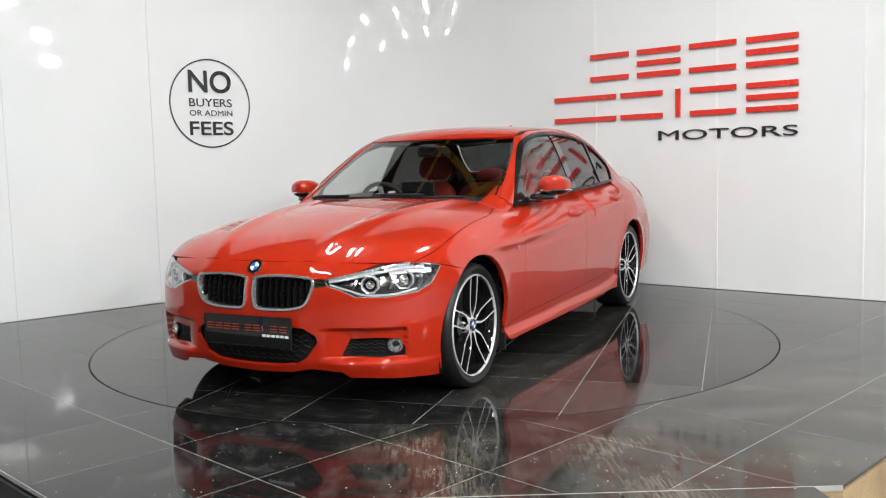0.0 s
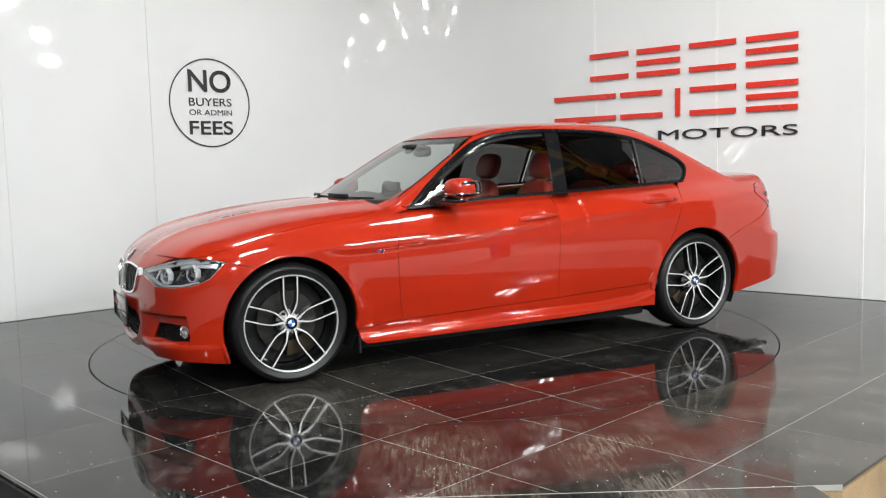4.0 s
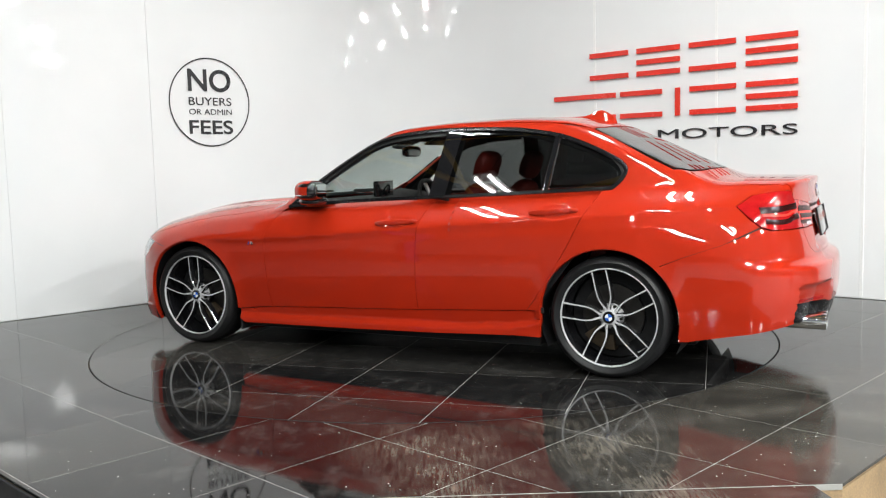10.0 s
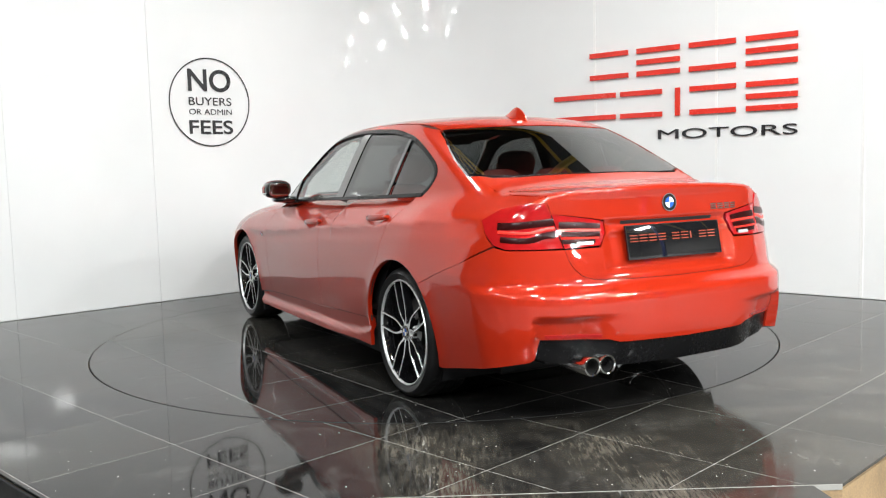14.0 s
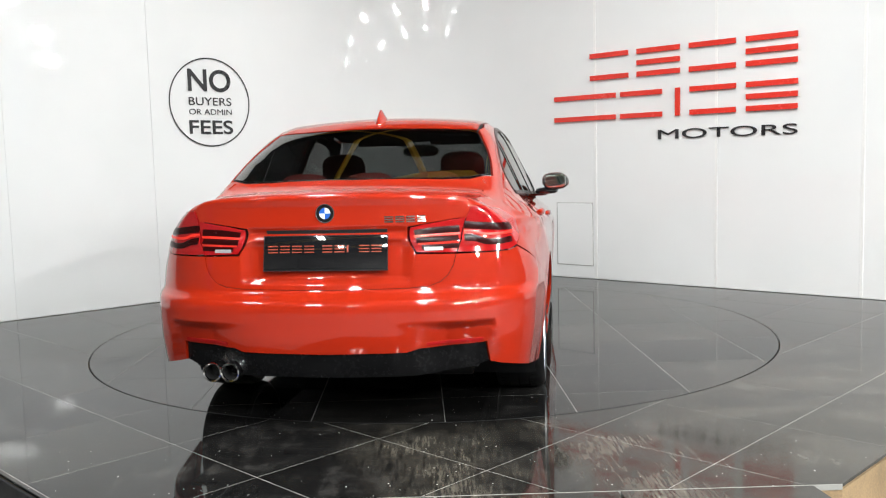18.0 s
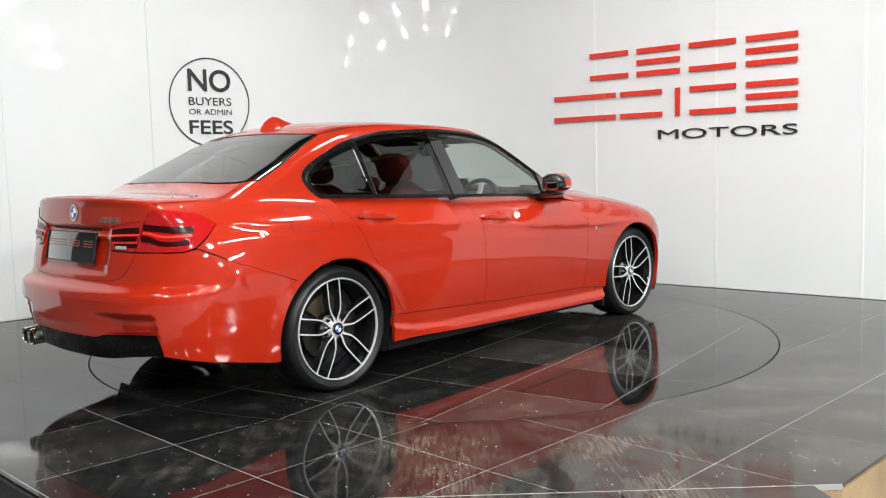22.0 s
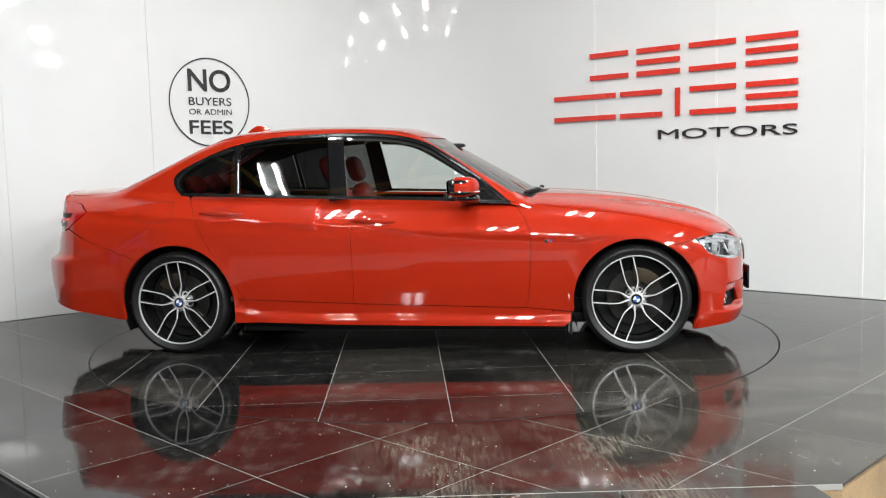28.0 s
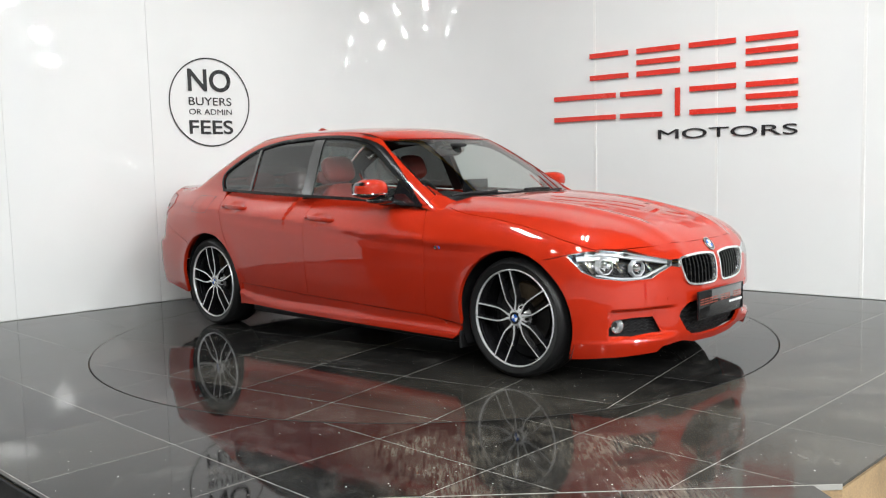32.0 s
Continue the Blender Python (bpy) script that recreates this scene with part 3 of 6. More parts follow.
def tail_x(ay, z):
    c = curve(z, [0.15, 0.25, 0.35, 0.46, 0.55, 0.590, 0.602, 0.625, 0.72, 0.88, 0.98, 1.03, 1.06],
              [-2.36, -2.42, -2.45, -2.465, -2.466, -2.460, -2.446, -2.408, -2.388, -2.352, -2.342, -2.352, -2.355])
    pocket = np.clip((ay - 0.26) / 0.24, 0, 1) ** 2 * soft_box(ay, 0.1, 0.694, 0.020) * (0.6 * soft_box(z, 0.1, 0.495, 0.016) + 0.4 * np.clip((0.495 - z) / 0.10, 0, 1))
    return c + 0.050 * (ay / 0.6) ** 2 + 0.10 * (ay / 0.75) ** 6 + 0.055 * pocket + 0.018 * soft_box(z, 0.672, 0.884, 0.035) * soft_box(ay, -1, 0.345, 0.07)


def lower(x, y, z):
    ay = np.abs(y)
    b = smax(ay - side_w(x, z), (z - deck_z(x, ay)) * 0.95, 0.11)
    b = smax(b, x - nose_x(ay, z), 0.14)
    return smax(b, tail_x(ay, z) - x, np.clip(0.06 - (z - 0.8) * 0.2, 0.028, 0.06))


def upper(x, y, z):
    ay = np.abs(y)
    g = curve(z, [0.8, 0.92, 1.1, 1.25, 1.35, 1.45], [0.845, 0.80, 0.722, 0.652, 0.60, 0.545]) + curve(
        x, [-2.2, -1.8, -1.4, -0.9, -0.3, 0.3, 0.8], [-0.165, -0.075, -0.033, -0.006, 0.0, -0.012, -0.05])
    roof = curve(x, [-1.7, -1.3, -1.0, -0.7, -0.4, -0.1, 0.15, 0.4], [1.255, 1.368, 1.405, 1.419, 1.416, 1.399, 1.366, 1.31])
    roof = roof - 0.035 * (ay / 0.55) ** 2
    front = (x - (0.84 - (z - 0.95) * 1.75 - 0.11 * (ay / 0.62) ** 2)) * 0.50
    back = ((-1.22 - (1.378 - z) * 2.10 + 0.09 * (ay / 0.6) ** 2) - x) * 0.43
    b = smax(ay - g, z - roof, 0.09)
    b = smax(b, front, 0.05)
    return np.maximum(smax(b, back, 0.06), 0.84 - z)


def body(x, y, z):
    return smin(lower(x, y, z), upper(x, y, z), 0.035)


def solve_out(o, d, far, f=body):
    """First crossing of the surface, seen from outside, on rays o + s d, s from far to 0."""
    lo, hi = np.zeros(len(o)), np.full(len(o), float(far))
    for _ in range(21):
        mid = (lo + hi) / 2
        p = o + mid[:, None] * d
        out = f(p[:, 0], p[:, 1], p[:, 2]) > 0
        hi, lo = np.where(out, mid, hi), np.where(out, lo, mid)
    return o + hi[:, None] * d


def slope(p, f=body, e=0.004):
    g = np.stack([f(p[:, 0] + dx, p[:, 1] + dy, p[:, 2] + dz) - f(p[:, 0] - dx, p[:, 1] - dy, p[:, 2] - dz)
                  for dx, dy, dz in ((e, 0, 0), (0, e, 0), (0, 0, e))], 1)
    return g / np.maximum(np.linalg.norm(g, axis=1), 1e-9)[:, None]


def on_side(ab, f=body):
    """(x, z) to the left flank."""
    ab = np.asarray(ab, float)
    o = np.stack([ab[:, 0], np.zeros(len(ab)), ab[:, 1]], 1)
    return solve_out(o, np.tile([0.0, 1, 0], (len(ab), 1)), 1.2, f)


def on_top(ab, f=body):
    """(x, y) to the surface from above."""
    ab = np.asarray(ab, float)
    o = np.stack([ab[:, 0], ab[:, 1], np.where(ab[:, 0] < -1.5, 0.93, 0.9 if f is upper else 0.5)], 1)
    return solve_out(o, np.tile([0.0, 0, 1], (len(ab), 1)), 1.2, f)


def on_front(ab, f=body):
    """(angle about a post over the front axle, z) to the nose."""
    ab = np.asarray(ab, float)
    o = np.stack([np.full(len(ab), 1.2), np.zeros(len(ab)), ab[:, 1]], 1)
    return solve_out(o, np.stack([np.cos(ab[:, 0] / 0.9), np.sin(ab[:, 0] / 0.9), 0 * ab[:, 0]], 1), 1.6, f)


def on_rear(ab, f=body):
    """(angle about a post over the rear axle, z) to the tail."""
    ab = np.asarray(ab, float)
    o = np.stack([np.full(len(ab), -1.5), np.zeros(len(ab)), ab[:, 1]], 1)
    return solve_out(o, np.stack([-np.cos(ab[:, 0] / 0.9), np.sin(ab[:, 0] / 0.9), 0 * ab[:, 0]], 1), 1.6, f)


def lean(x, z):
    """How far the boot face lies ahead of the bumper, for points of the tail."""
    return 0.055 * min(1, max(0, (z - 0.66) / 0.12)) * min(1, max(0, (-2.2 - x) / 0.1))


def fan(points, post, tilt=1):
    """Points of the nose or tail as fan coordinates."""
    return [(0.9 * math.atan2(y, abs(x + (tilt * lean(x, z) if post < 0 else 0) - post)), z) for x, y, z in points]


def sheet(name, outline, place, mat, parent, holes=(), step=0.04, lift=0.0, rim=0.018, f=body, flip=1, label="", lining=None):
    """A panel of the car's skin: an outline in a flat domain laid on the surface, with a turned-in rim. flip -1: on the other flank."""
    v, faces, rings = mesh_2d(outline, holes, step)
    p = place(v, f)
    n = slope(p, f)
    p = p + lift * n
    p[:, 1] *= flip
    n[:, 1] *= flip
    k = len(p)
    co, polys, normals = [tuple(q) for q in p], [], []
    for t in faces:
        a, b, c = p[t[0]], p[t[1]], p[t[2]]
        if np.dot(np.cross(b - a, c - a), n[t[0]] + n[t[1]] + n[t[2]]) < 0:
            t = t[::-1]
        polys.append(t)
        normals += [tuple(n[i]) for i in t]
    if rim:
        directed = {(t[m], t[(m + 1) % 3]) for t in polys for m in range(3)}
        for i, j in sorted(e for e in directed if (e[1], e[0]) not in directed):
            e = np.cross(p[i] - p[j], -(n[i] + n[j]))
            e = e / max(np.linalg.norm(e), 1e-12)
            k = len(co)
            co += [tuple(p[j]), tuple(p[i]), tuple(p[i] - rim * n[i]), tuple(p[j] - rim * n[j])]
            polys.append((k, k + 1, k + 2, k + 3))
            normals += [tuple(e)] * 4
    me = bpy.data.meshes.new(name)
    me.from_pydata(co, [], polys)
    for one in (mat if isinstance(mat, (list, tuple)) else [mat]):
        me.materials.append(one)
    me.shade_smooth()
    me.normals_split_custom_set(normals)
    ob = new(name, me)
    ob.parent = parent
    if lining:
        inner = bpy.data.meshes.new(name + "_lining")
        inner.from_pydata([tuple(q) for q in p - 0.016 * n], [], [t[::-1] for t in polys if len(t) == 3])
        inner.materials.append(lining)
        inner.shade_smooth()
        new(name + "_lining", inner).parent = parent
    if label:
        ob["label"] = label
    return ob


def ribbon(name, line, place, width, mat, parent, lift=0.004, depth=0.006, f=body, flip=1, closed=False, label="", side=0.0):
    """A raised strip of even width along a line in a flat domain."""
    q = [np.array(t, float) for t in dense(list(line), 0.03)]
    if closed:
        q = q + [q[0]]
    else:
        q = q[:1 + max(i for i, t in enumerate(q) if np.allclose(t, line[-1]))]
    left, right = [], []
    for i, t in enumerate(q):
        a, b = (q[i - 1] if i else (q[-2] if closed else t)), (q[i + 1] if i + 1 < len(q) else (q[1] if closed else t))
        d = b - a
        d = d / max(np.linalg.norm(d), 1e-9)
        nrm = np.array((-d[1], d[0]))
        left.append(t + nrm * width * (0.5 + side))
        right.append(t - nrm * width * (0.5 - side))
    mid = [(a + b) / 2 for a, b in zip(left, right)]
    rows = []
    for pts, up in ((left, lift - depth), (left, lift), (mid, lift + width * 0.06), (right, lift), (right, lift - depth)):
        p = place(np.array(pts), f)
        p = p + up * slope(p, f)
        p[:, 1] *= flip
        rows.append(p)
    k = len(q)
    co = [tuple(t) for r in rows for t in r]
    polys = [(a * k + i, a * k + i + 1, (a + 1) * k + i + 1, (a + 1) * k + i) for a in range(4) for i in range(k - 1)]
    if not closed:
        polys += [tuple(a * k for a in range(5)), tuple(a * k + k - 1 for a in range(4, -1, -1))]
    me = bpy.data.meshes.new(name)
    me.from_pydata(co, [], polys)
    bm = bmesh.new()
    bm.from_mesh(me)
    bpy.data.meshes.remove(me)
    bmesh.ops.recalc_face_normals(bm, faces=bm.faces[:])
    return mesh_object(name, bm, mat, parent, label, 40)


def arc(cx, cz, r, a0, a1, n=18):
    return [(cx + r * math.cos(radians(a0 + (a1 - a0) * i / n)), cz + r * math.sin(radians(a0 + (a1 - a0) * i / n))) for i in range(n + 1)]


def side_to_top(line):
    return [(p[0], p[1]) for p in on_side(line)]


def top_to_side(line):
    return [(p[0], p[2]) for p in on_top(line)]


def shrunk(poly, d):
    """Moves an outline inwards by d."""
    q = np.asarray(poly, float)
    area = np.sum(q[:, 0] * np.roll(q[:, 1], -1) - np.roll(q[:, 0], -1) * q[:, 1])
    a, b = np.roll(q, 1, 0), np.roll(q, -1, 0)
    e0, e1 = q - a, b - q
    e0 /= np.maximum(np.linalg.norm(e0, axis=1), 1e-9)[:, None]
    e1 /= np.maximum(np.linalg.norm(e1, axis=1), 1e-9)[:, None]
    t = e0 + e1
    t /= np.maximum(np.linalg.norm(t, axis=1), 1e-9)[:, None]
    n = np.stack([-t[:, 1], t[:, 0]], 1) * (1 if area > 0 else -1)
    k = 1 / np.maximum(0.5, np.sqrt(np.maximum(0, (1 + (e0 * e1).sum(1)) / 2)))
    return [tuple(p) for p in q + n * (d * k)[:, None]]


# ---- shut lines and openings of the car, in its own metres ----
ARCH_R = 0.371
DOOR_LINE_F = smooth_line([(0.763, 0.279), (0.780, 0.40), (0.789, 0.60), (0.784, 0.743), (0.724, 0.856), (0.672, 0.897)])
DOOR_SPLIT = smooth_line([(-0.287, 0.312), (-0.282, 0.451), (-0.290, 0.70), (-0.298, 0.80), (-0.334, 0.944)])
DOOR_LINE_R = smooth_line([(-0.957, 0.342), (-1.024, 0.429), (-1.173, 0.657), (-1.272, 0.852), (-1.345, 0.982)])
BELT = [(0.672, 0.897), (0.5, 0.906), (0.244, 0.925), (-0.05, 0.937), (-0.334, 0.946), (-0.7, 0.958), (-1.05, 0.972), (-1.345, 0.984), (-1.40, 0.987)]
SILL = [(1.03, 0.252), (0.763, 0.279), (-0.287, 0.312), (-0.957, 0.342), (-1.055, 0.346)]
DLO_TOP = [(-1.40, 0.987), (-1.445, 1.03), (-1.468, 1.085), (-1.448, 1.125), (-1.391, 1.165), (-1.24, 1.236), (-1.08, 1.293), (-0.9, 1.327), (-0.74, 1.343),
           (-0.385, 1.354), (-0.10, 1.338), (0.12, 1.290), (0.30, 1.190), (0.505, 1.045), (0.672, 0.905)]
HOOD_SIDE = smooth_line([(0.720, 0.925), (0.82, 0.900), (0.995, 0.866), (1.25, 0.838), (1.49, 0.797), (1.70, 0.744), (1.863, 0.695)])
LAMP_LOW = [(2.098, 0.405, 0.625), (2.104, 0.425, 0.597), (2.083, 0.50, 0.572), (2.060, 0.553, 0.545), (1.976, 0.679, 0.543), (1.867, 0.772, 0.561), (1.803, 0.806, 0.593), (1.730, 0.822, 0.673)]
LAMP_TOP = [(1.730, 0.822, 0.673), (1.80, 0.78, 0.690), (1.866, 0.732, 0.698), (1.957, 0.655, 0.682), (2.03, 0.54, 0.657), (2.098, 0.405, 0.625)]
LID_LOW = [(-2.405, 0.0, 0.6375), (-2.40, 0.2, 0.6395), (-2.392, 0.36, 0.6425), (-2.385, 0.44, 0.649), (-2.378, 0.49, 0.665), (-2.375, 0.52, 0.694), (-2.375, 0.538, 0.734), (-2.390, 0.552, 0.7765)]


def roof_edge(x):
    return curve(x, [-1.3, -1.0, -0.4, 0.0, 0.15], [0.535, 0.545, 0.545, 0.54, 0.53])


def car_skin(car):
    """The painted panels of the car."""
    bonnet_edge = side_to_top(HOOD_SIDE)
    nose_edge = [(1.863, bonnet_edge[-1][1]), (1.945, 0.651), (2.010, 0.487), (2.045, 0.316), (2.061, 0.12), (2.063, 0.0)]
    nose_edge = smooth_line(nose_edge, 5)
    cowl = [(0.90 - 0.115 * (y / 0.62) ** 2, y) for y in (0.0, 0.2, 0.4, 0.55, 0.66)]
    half = cowl + [(0.735, bonnet_edge[0][1] - 0.01)] + bonnet_edge[1:] + nose_edge[1:]
    full = half + [(x, -y) for x, y in half[::-1] if y > 1e-6]
    sheet("bonnet", shrunk(full, 0.0013), lambda v, f: on_top(v, f), PAINT, car, f=lower, step=0.028)
    # roof and the two screens
    rx = [-1.235, -1.0, -0.7, -0.4, -0.1, 0.10]
    edge = [(x, float(roof_edge(x))) for x in rx]
    front = [(0.10, 0.53), (0.145, 0.42), (0.172, 0.3), (0.19, 0.15), (0.195, 0.0)]
    back = [(-1.285, 0.0), (-1.28, 0.2), (-1.265, 0.4), (-1.235, 0.535)]
    half = back[:-1] + edge + front[1:]
    full = half + [(x, -y) for x, y in half[::-1] if y > 1e-6]
    sheet("roof", shrunk(full, 0.0015), lambda v, f: on_top(v, f), PAINT, car, f=upper)
    wind = [(0.875, 0.0), (0.85, 0.25), (0.80, 0.45), (0.735, 0.60), (0.69, 0.668), (0.50, 0.636), (0.30, 0.59), (0.112, 0.532), (0.15, 0.42), (0.178, 0.3), (0.198, 0.15), (0.202, 0.0)]
    full = wind + [(x, -y) for x, y in wind[::-1] if y > 1e-6]
    g = sheet("windscreen", shrunk(full, 0.003), lambda v, f: on_top(v, f), SCREEN, car, f=upper, lift=-0.003, rim=0, label="clear windscreen glass")
    g.visible_shadow = False
    rear = [(-1.835, 0.0), (-1.825, 0.2), (-1.80, 0.42), (-1.765, 0.55), (-1.70, 0.642), (-1.56, 0.626), (-1.45, 0.600), (-1.242, 0.532), (-1.27, 0.4), (-1.287, 0.2), (-1.29, 0.0)]
    full = rear + [(x, -y) for x, y in rear[::-1] if y > 1e-6]
    g = sheet("rear_window", shrunk(full, 0.003), lambda v, f: on_top(v, f), REAR_TINT, car, f=upper, lift=-0.003, rim=0, label="dark tinted rear window")
    g.visible_shadow = False
    ribbon("rear_window_seal", shrunk(full, 0.003), lambda v, f: on_top(v, f), 0.006, SATIN_BLACK, car, lift=-0.003, f=upper, closed=True)
    full = wind + [(x, -y) for x, y in wind[::-1] if y > 1e-6]
    for s in (1, -1):
        ribbon("windscreen_seal", [(x - 0.004, s * (y - 0.006)) for x, y in wind[4:7]], lambda v, f: on_top(v, f), 0.008, SATIN_BLACK, car, lift=-0.003, f=upper)
    top = wind[8:] + [(x, -y) for x, y in wind[-2:7:-1]]
    ribbon("windscreen_seal", [(x + 0.004, y) for x, y in top], lambda v, f: on_top(v, f), 0.008, SATIN_BLACK, car, lift=-0.003, f=upper)
    # boot lid: top and back in one panel each
    lid = [(-1.845, 0.0), (-1.835, 0.2), (-1.815, 0.42), (-1.79, 0.54), (-1.775, 0.585), (-1.81, 0.616), (-2.05, 0.618), (-2.215, 0.588), (-2.252, 0.52), (-2.290, 0.35), (-2.307, 0.15), (-2.310, 0.0)]
    full = lid + [(x, -y) for x, y in lid[::-1] if y > 1e-6]
    sheet("boot_lid_top", shrunk(full, 0.0013), lambda v, f: on_top(v, f), PAINT, car)
    face = [(-2.33, 0.592, 0.985), (-2.334, 0.582, 0.925), (-2.379, 0.405, 0.900), (-2.386, 0.345, 0.890), (-2.386, 0.342, 0.838), (-2.395, 0.375, 0.780),
            *LID_LOW[::-1]]
    half = fan(face, -1.5)
    lip = [tuple(t) for t in on_top([(-2.312, 0.0), (-2.309, 0.15), (-2.292, 0.35), (-2.254, 0.52), (-2.228, 0.570)])]
    half = fan(lip, -1.5, 0) + half[1:]
    full = half + [(-a, z) for a, z in half[::-1] if a > 1e-6]
    sheet("boot_lid", shrunk(full, 0.0013), lambda v, f: on_rear(v, f), PAINT, car, step=0.014)
    rim_line = [(-2.212, 0.590), (-2.252, 0.52), (-2.290, 0.35), (-2.307, 0.15), (-2.310, 0.0)]
    rim_line = rim_line + [(x, -y) for x, y in rim_line[-2::-1]]
    ribbon("boot_lip", smooth_line(rim_line, 4), lambda v, f: on_top(v, f), 0.035, PAINT, car, lift=-0.003, depth=0.02)
    for s in (1, -1):
        corner = fan([(-2.36, 0.53, 0.92), (-2.33, 0.53, 1.0), (-2.26, 0.64, 1.0), (-2.28, 0.65, 0.92)], -1.5)
        sheet("lid_corner", corner, lambda v, f: on_rear(v, f), PAINT, car, flip=s, lift=-0.006, rim=0, step=0.02)
        fill = [(0.60, 0.63), (0.60, 0.77), (0.80, 0.775), (0.83, 0.70), (0.80, 0.60)]
        sheet("pillar_foot", [(-1.705, 0.652), (-1.705, 0.67), (-1.86, 0.645), (-1.86, 0.54), (-1.815, 0.50), (-1.77, 0.56)], lambda v, f: on_top(v, f), PAINT, car, flip=s, lift=-0.006, rim=0, step=0.02)
        sheet("cowl_corner", fill, lambda v, f: on_top(v, f), PAINT, car, flip=s, lift=-0.006, rim=0, step=0.02)
    for s in (1, -1):
        side_panels(car, s)
    # bumpers
    hood = [(2.063, 0.0), (2.061, 0.12), (2.045, 0.316), (2.010, 0.487), (1.960, 0.628)]
    top = [tuple(t) for t in on_top(hood, lower)]
    arch = [(x, float(on_side([(x, z)])[0][1]), z) for x, z in arc(AXLE, HUB_Z, ARCH_R, 60, -28)]
    low = [(1.735, 0.812, 0.138), (1.937, 0.80, 0.152), (2.06, 0.66, 0.160), (2.118, 0.545, 0.163), (2.112, 0.50, 0.19), (2.135, 0.333, 0.198), (2.165, 0.23, 0.176), (2.175, 0.0, 0.168)]
    half = fan(top + LAMP_TOP[4:][::1] + LAMP_LOW[1:] + [(1.66, 0.855, 0.6545)] + arch + low, 1.2)
    full = half + [(-a, z) for a, z in half[::-1] if a > 1e-6]
    kid = round_loop(fan([(2.147, 0.020, 0.612), (2.145, 0.035, 0.632), (2.131, 0.16, 0.642), (2.113, 0.33, 0.634), (2.112, 0.356, 0.612), (2.12, 0.352, 0.57), (2.136, 0.318, 0.505), (2.15, 0.24, 0.482),
                          (2.158, 0.12, 0.477), (2.163, 0.040, 0.484), (2.161, 0.022, 0.53)], 1.2), 4)
    low_in = fan([(2.16, 0.0, 0.415), (2.14, 0.30, 0.395), (2.13, 0.365, 0.36), (2.125, 0.375, 0.33), (2.135, 0.315, 0.255), (2.143, 0.25, 0.218), (2.15, 0.15, 0.208), (2.16, 0.0, 0.205)], 1.2)
    low_in = low_in + [(-a, z) for a, z in low_in[::-1] if a > 1e-6]
    fog = fan([(2.092, 0.485, 0.262), (2.079, 0.53, 0.343), (2.0, 0.64, 0.348), (1.937, 0.722, 0.340), (1.92, 0.738, 0.30), (1.92, 0.738, 0.262), (2.0, 0.65, 0.255)], 1.2)
    mir = lambda loop: [(-a, z) for a, z in loop[::-1]]
    holes = [kid, mir(kid), low_in, fog, mir(fog)]
    sheet("front_bumper", shrunk(full, 0.0013), lambda v, f: on_front(v, f), PAINT, car, holes=holes, step=0.014, f=lower)
    arch = [(x, float(on_side([(x, z)])[0][1]), z) for x, z in arc(-AXLE, HUB_Z, ARCH_R, 132.5, 196)]
    rear_low = [(-1.80, 0.84, 0.215), (-2.1, 0.82, 0.268), (-2.26, 0.745, 0.305), (-2.305, 0.695, 0.318), (-2.325, 0.680, 0.405), (-2.41, 0.39, 0.398), (-2.43, 0.345, 0.384), (-2.452, 0.0, 0.378)]
    lid_low = LID_LOW + [(-2.30, 0.66, 0.776), (-2.208, 0.763, 0.777)]
    quarter = [(-2.155, 0.793, 0.790), (-1.977, 0.867, 0.7105), (-1.80, 0.89, 0.6505), (-1.70, 0.894, 0.6105)]
    half = fan(lid_low + quarter + arch + rear_low, -1.5)
    full = half + [(-a, z) for a, z in half[::-1] if a > 1e-6]
    sheet("rear_bumper", shrunk(full, 0.0013), lambda v, f: on_rear(v, f), PAINT, car, step=0.015, f=lower)
    dif = fan([(-2.325, 0.676, 0.402), (-2.41, 0.39, 0.395), (-2.43, 0.345, 0.381), (-2.45, 0.0, 0.375), (-2.42, 0.0, 0.272), (-2.40, 0.4, 0.278), (-2.32, 0.62, 0.298), (-2.30, 0.685, 0.320)], -1.5)
    full = [dif[3], dif[2], dif[1], dif[0], dif[7], dif[6], dif[5], dif[4]]
    full = full + [(-a, z) for a, z in full[::-1] if a > 1e-6]
    sheet("diffuser", full, lambda v, f: on_rear(v, f), SATIN_BLACK, car, f=lower, lift=-0.008, label="black rear diffuser")
    return kid, low_in, fog


